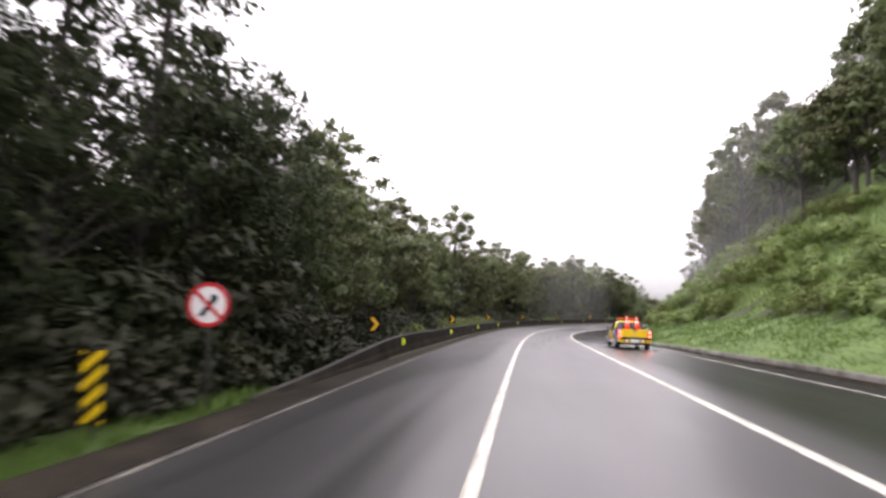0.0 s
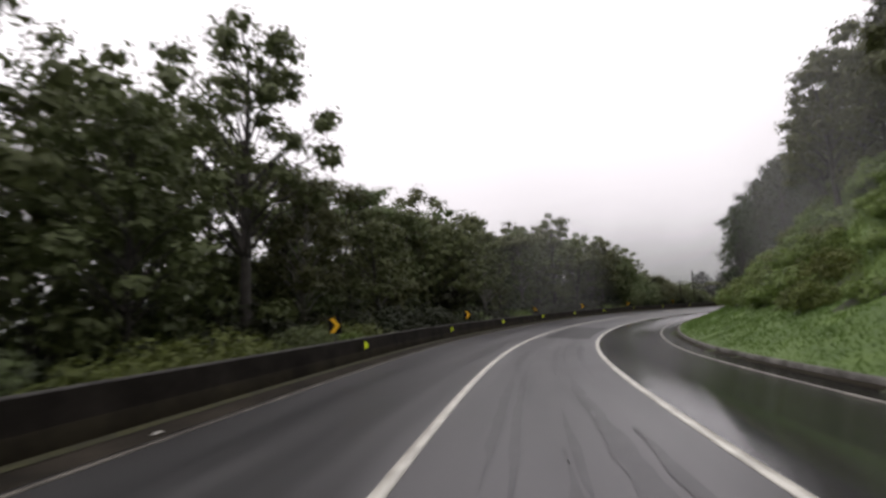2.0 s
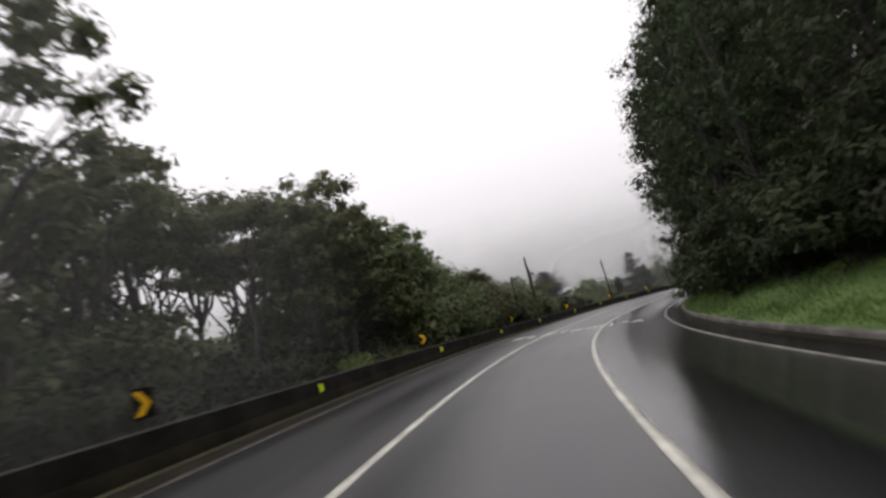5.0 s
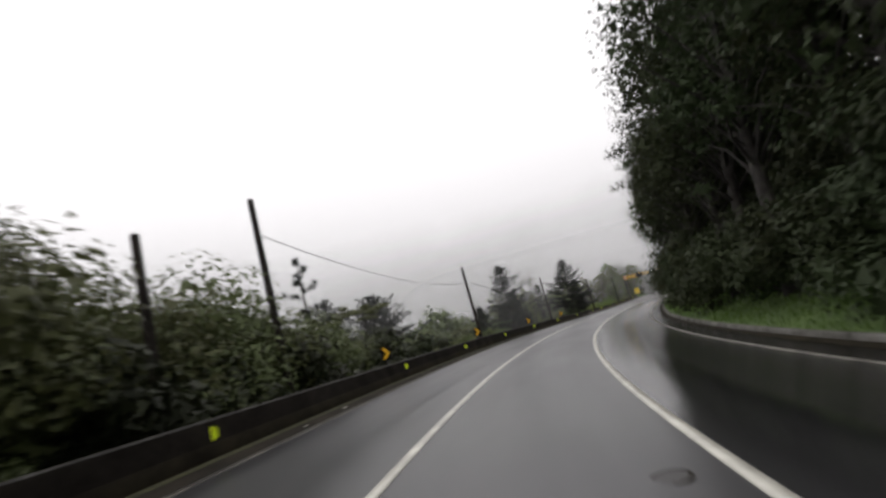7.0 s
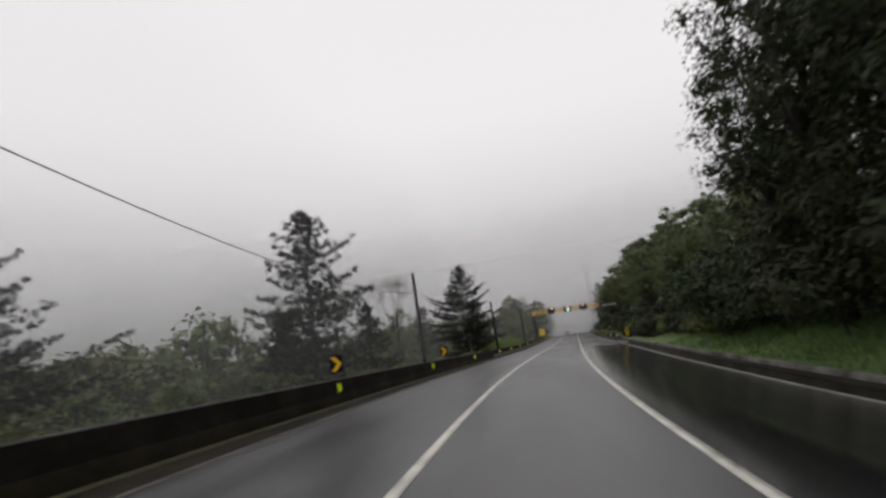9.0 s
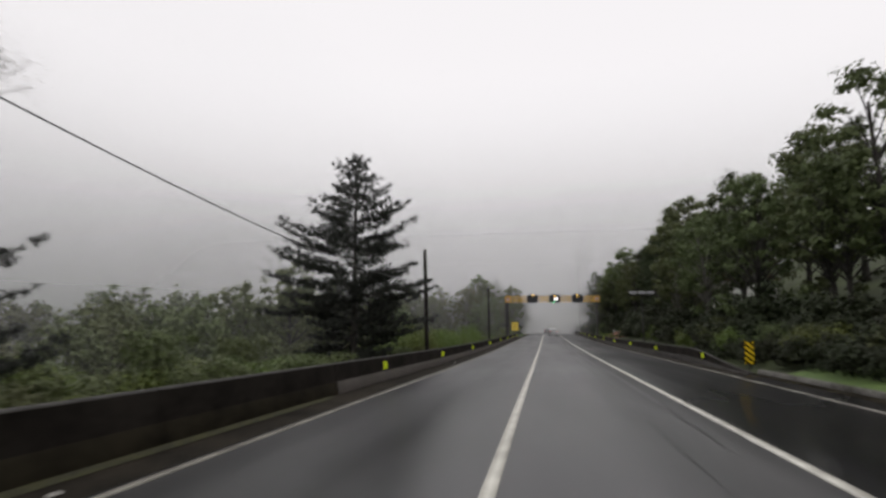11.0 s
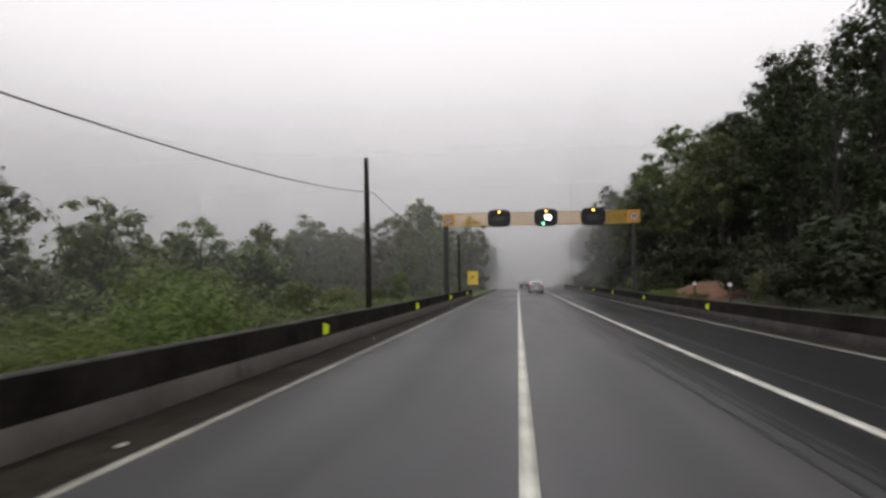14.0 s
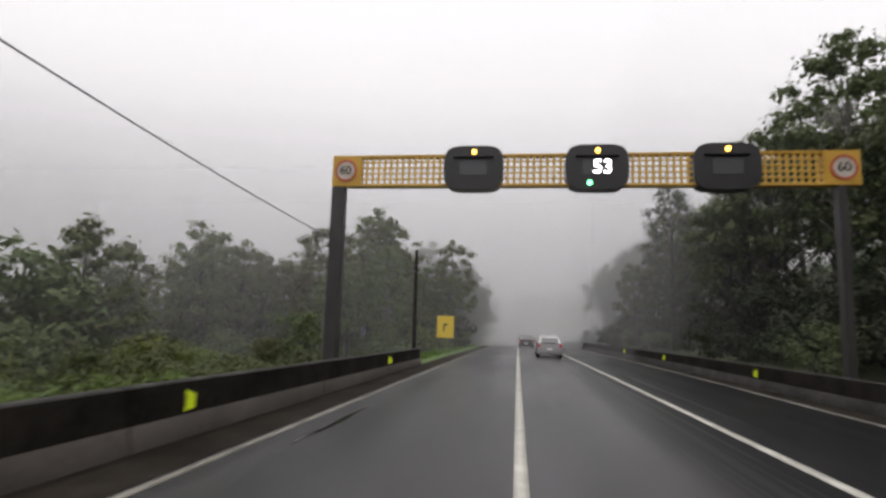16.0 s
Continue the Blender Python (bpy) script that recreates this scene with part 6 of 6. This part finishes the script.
pk.matrix_basis = PK
cone(-0.22, -1.40, 0.565, PK, -2)
cone(0.36, -1.50, 0.565, PK, -7)


def hatchback(paint, label, lit):
    root = tagged(new("car"), label, "car", group="cars ahead")
    hw = 0.85
    part("body", shell([(-2.0, 0.30), (1.85, 0.28), (2.05, 0.42), (2.05, 0.66), (1.80, 0.82), (0.95, 0.98), (-1.75, 1.02), (-2.03, 0.92), (-2.06, 0.50)], hw, hw - 0.04, 1.0, 0.05), paint, root)
    part("cabin", shell([(-1.85, 0.98), (-1.55, 1.46), (-1.2, 1.53), (0.1, 1.53), (0.40, 1.46), (1.05, 0.97)], hw - 0.05, 0.60, 1.53, 0.06), paint, root)
    xo = lambda z: hw - 0.05 - (z - 0.98) / 0.55 * (hw - 0.05 - 0.60)
    for sg in (-1, 1):
        part("side_window", side_panel([(-1.35, 1.04), (-1.22, 1.42), (0.25, 1.42), (0.75, 1.04)], xo)(sg), M_GLASS, root)
        for y in (-1.25, 1.28):
            # Body side is closed here; a dark half-disc gives the wheel well's shade.
            part("arch_shade_disc", side_panel([(y + 0.38 * math.cos(a), 0.31 + 0.38 * math.sin(a)) for a in np.linspace(-0.1, math.pi + 0.1, 14)], lambda q: hw - 0.01, 0.010)(sg), M_TRIM, root)
            wheel(root, sg * (hw - 0.09), y)
        lp = part("tail_lamp", box_bm(0.20, 0.12, 0.26, (sg * (hw - 0.14), -1.98, 0.88), 0.03), M_SIGN_R, root, "red tail lamp")
        if lit:
            part("bulb", box_bm(0.12, 0.03, 0.12, (sg * (hw - 0.14), -2.04, 0.88), 0.01), M_REDLIT, lp, "lit red lamp")
        part("mirror", box_bm(0.18, 0.09, 0.13, (sg * (hw + 0.08), 0.75, 1.04), 0.03), M_TRIM, root)
    part("rear_window", box_bm(1.15, 0.02, 0.40, (0, 0, 0), 0.008), M_GLASS, root).matrix_basis = Matrix.Translation((0, -1.735, 1.23)) @ Matrix.Rotation(radians(-32), 4, "X")
    part("bumper", box_bm(1.60, 0.14, 0.22, (0, -2.06, 0.46), 0.05), paint, root)
    part("plate", box_bm(0.40, 0.01, 0.13, (0, -2.135, 0.66)), M_SIGN_W, root)
    return root


hatchback(M_CAR_S, "silver hatchback seen from behind on the wet road", False).matrix_basis = put(92.0, 2.1, 0.0)
hatchback(M_CAR_D, "dark car far down the wet road", False).matrix_basis = put(118.0, 0.9, 0.0)

# ---- distance: glowing backdrop with painted mountain haze, and mist beyond the road's end ----
# Emission fading out with height: distance haze put into a glowing colour.
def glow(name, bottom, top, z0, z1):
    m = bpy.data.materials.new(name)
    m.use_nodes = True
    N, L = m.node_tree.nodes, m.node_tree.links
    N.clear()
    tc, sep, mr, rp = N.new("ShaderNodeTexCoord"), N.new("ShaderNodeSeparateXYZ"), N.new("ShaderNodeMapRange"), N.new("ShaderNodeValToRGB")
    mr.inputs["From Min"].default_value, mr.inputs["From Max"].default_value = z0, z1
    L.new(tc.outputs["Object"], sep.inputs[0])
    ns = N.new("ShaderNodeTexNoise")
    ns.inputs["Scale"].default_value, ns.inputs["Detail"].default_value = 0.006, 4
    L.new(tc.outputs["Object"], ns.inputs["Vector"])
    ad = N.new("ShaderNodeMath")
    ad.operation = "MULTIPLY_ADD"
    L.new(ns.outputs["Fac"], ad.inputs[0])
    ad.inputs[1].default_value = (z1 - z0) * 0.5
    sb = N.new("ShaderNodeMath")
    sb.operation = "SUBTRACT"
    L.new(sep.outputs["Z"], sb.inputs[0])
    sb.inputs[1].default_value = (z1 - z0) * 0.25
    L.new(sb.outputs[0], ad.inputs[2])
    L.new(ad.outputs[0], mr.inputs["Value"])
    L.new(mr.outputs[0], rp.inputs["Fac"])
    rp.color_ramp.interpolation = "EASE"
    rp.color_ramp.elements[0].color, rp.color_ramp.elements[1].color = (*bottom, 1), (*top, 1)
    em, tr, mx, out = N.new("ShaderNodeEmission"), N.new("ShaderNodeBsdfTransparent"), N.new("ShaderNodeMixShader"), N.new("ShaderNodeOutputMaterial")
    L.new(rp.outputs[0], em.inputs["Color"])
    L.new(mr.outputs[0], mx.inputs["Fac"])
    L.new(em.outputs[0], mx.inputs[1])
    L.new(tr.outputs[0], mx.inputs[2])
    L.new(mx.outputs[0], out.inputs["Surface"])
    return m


M_HAZE_RING = glow("painted_haze_backdrop", (0.21, 0.225, 0.215), (0.60, 0.605, 0.62), -10, 150)
A = np.linspace(radians(-60), radians(240), 160)
cx, cy = -60.0, -60.0
rows = []
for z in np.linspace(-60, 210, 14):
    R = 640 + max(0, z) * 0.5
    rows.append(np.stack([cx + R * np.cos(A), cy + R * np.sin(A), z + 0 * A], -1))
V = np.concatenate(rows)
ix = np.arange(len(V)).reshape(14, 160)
bd = obj("backdrop", mesh_np("backdrop", V, np.stack([ix[:-1, :-1], ix[:-1, 1:], ix[1:, 1:], ix[1:, :-1]], -1).reshape(-1, 4), True), M_HAZE_RING)
tagged(bd, "glowing backdrop ring with mountain haze and cloud put into its colour", "mountains", kind="structure")


def mist_material(alpha, z0, z1, axis="X", fade=(-9000, -8000, 8000, 9000), pale=0.9):
    """Thin mist, denser below, fading out towards the sheet's ends."""
    m = bpy.data.materials.new("drifting_mist")
    m.use_nodes = True
    N, L = m.node_tree.nodes, m.node_tree.links
    N.clear()

    def ramp(source, f0, f1, t0, t1):
        mr = N.new("ShaderNodeMapRange")
        mr.interpolation_type = "SMOOTHSTEP"
        for k, v in (("From Min", f0), ("From Max", f1), ("To Min", t0), ("To Max", t1)):
            mr.inputs[k].default_value = v
        L.new(source, mr.inputs["Value"])
        return mr.outputs[0]

    def times(p, q):
        mu = N.new("ShaderNodeMath")
        mu.operation = "MULTIPLY"
        L.new(p, mu.inputs[0])
        L.new(q, mu.inputs[1])
        return mu.outputs[0]

    tc, sep, uv, su = N.new("ShaderNodeTexCoord"), N.new("ShaderNodeSeparateXYZ"), N.new("ShaderNodeUVMap"), N.new("ShaderNodeSeparateXYZ")
    L.new(tc.outputs["Object"], sep.inputs[0])
    L.new(uv.outputs[0], su.inputs[0])
    fac = times(ramp(sep.outputs["Z"], z0, z1, alpha, 0.0), ramp(su.outputs[axis], fade[0], fade[1], 0.0, 1.0))
    fac = times(fac, ramp(su.outputs[axis], fade[2], fade[3], 1.0, 0.0))
    df, tl, tr = N.new("ShaderNodeBsdfDiffuse"), N.new("ShaderNodeBsdfTranslucent"), N.new("ShaderNodeBsdfTransparent")
    df.inputs["Color"].default_value = tl.inputs["Color"].default_value = (pale, pale, pale * 1.02, 1)
    m1, m2, out = N.new("ShaderNodeMixShader"), N.new("ShaderNodeMixShader"), N.new("ShaderNodeOutputMaterial")
    L.new(df.outputs[0], m1.inputs[1])
    L.new(tl.outputs[0], m1.inputs[2])
    L.new(fac, m2.inputs["Fac"])
    L.new(tr.outputs[0], m2.inputs[1])
    L.new(m1.outputs[0], m2.inputs[2])
    L.new(m2.outputs[0], out.inputs["Surface"])
    return m


def mist_across(s, ds, hs_, material, label):
    """Mist sheet across the road's direction at s."""
    V = np.array([rd(s, d, h) for h in hs_ for d in ds])
    k = len(ds)
    ix = np.arange(len(V)).reshape(len(hs_), k)
    me = mesh_np("mist", V, np.stack([ix[:-1, :-1], ix[:-1, 1:], ix[1:, 1:], ix[1:, :-1]], -1).reshape(-1, 4), True)
    lay = me.uv_layers.new(name="across")
    li = np.empty(len(me.loops), dtype=np.int32)
    me.loops.foreach_get("vertex_index", li)
    dd = np.tile(ds, len(hs_))
    lay.data.foreach_set("uv", np.stack([dd[li], 0 * dd[li]], -1).astype(np.float32).ravel())
    tagged(obj("mist", me, material), label, "mist", kind="stuff")


for s, al in ((92, 0.11), (122, 0.30), (146, 0.45), (172, 0.6)):
    zr = float(np.interp(s, SG, R_Z))
    mist_across(s, (-170, -90, -40, 0, 40, 90, 170), (-25, 0, 20, 40, 64), mist_material(al, zr + 8, zr + 62, "X", (-168, -110, 110, 168)), "pale rain mist hanging over the far road")
for d, al in ((-20, 0.08), (-46, 0.16), (-62, 0.36)):
    o = strip("mist", -108, 170, 5.0, [(d, -30), (d, 0), (d, 40)], mist_material(al, 4, 34, "Y", (-100, -50, 70, 165), 0.6), None, True)
    tagged(o, "pale rain mist hanging in the valley", "mist", kind="stuff")
# rain mist sheets clear of the carriageway, placed to fit the camera's view
for s in (-200, -170, -140):
    zr = float(np.interp(s, SG, R_Z))
    mist_across(s, (11, 16, 30, 50), (-6, 6, 16, 34), mist_material(0.11, zr + 14, zr + 33, "X", (11.2, 17, 34, 49)), "thin mist sheet over the steep bank, placed to haze the camera's view")
o = strip("mist", -170, -110, 3.0, [(-5.65, -4), (-5.65, 8), (-5.65, 16), (-5.65, 26)], mist_material(0.12, 10, 32, "Y", (-168, -142, -132, -115), 0.75), None, True)
tagged(o, "thin mist sheet along the forest edge, placed to haze the camera's view", "mist", kind="stuff")
o = strip("mist", -62, -14, 3.0, [(-5.65, -4), (-5.65, 5), (-5.65, 10), (-5.65, 16)], mist_material(0.09, 5, 17, "Y", (-61, -46, -32, -15), 0.7), None, True)
tagged(o, "thin mist sheet by the pines, placed to haze the camera's view", "mist", kind="stuff")
o = strip("mist", 38, 168, 5.0, [(9.0, -3), (9.0, 8), (9.0, 16), (9.0, 28)], mist_material(0.16, 4, 26, "Y", (62, 105, 150, 167), 0.7), None, True)
tagged(o, "thin mist sheet along the wooded slope, placed to haze the camera's view", "mist", kind="stuff")
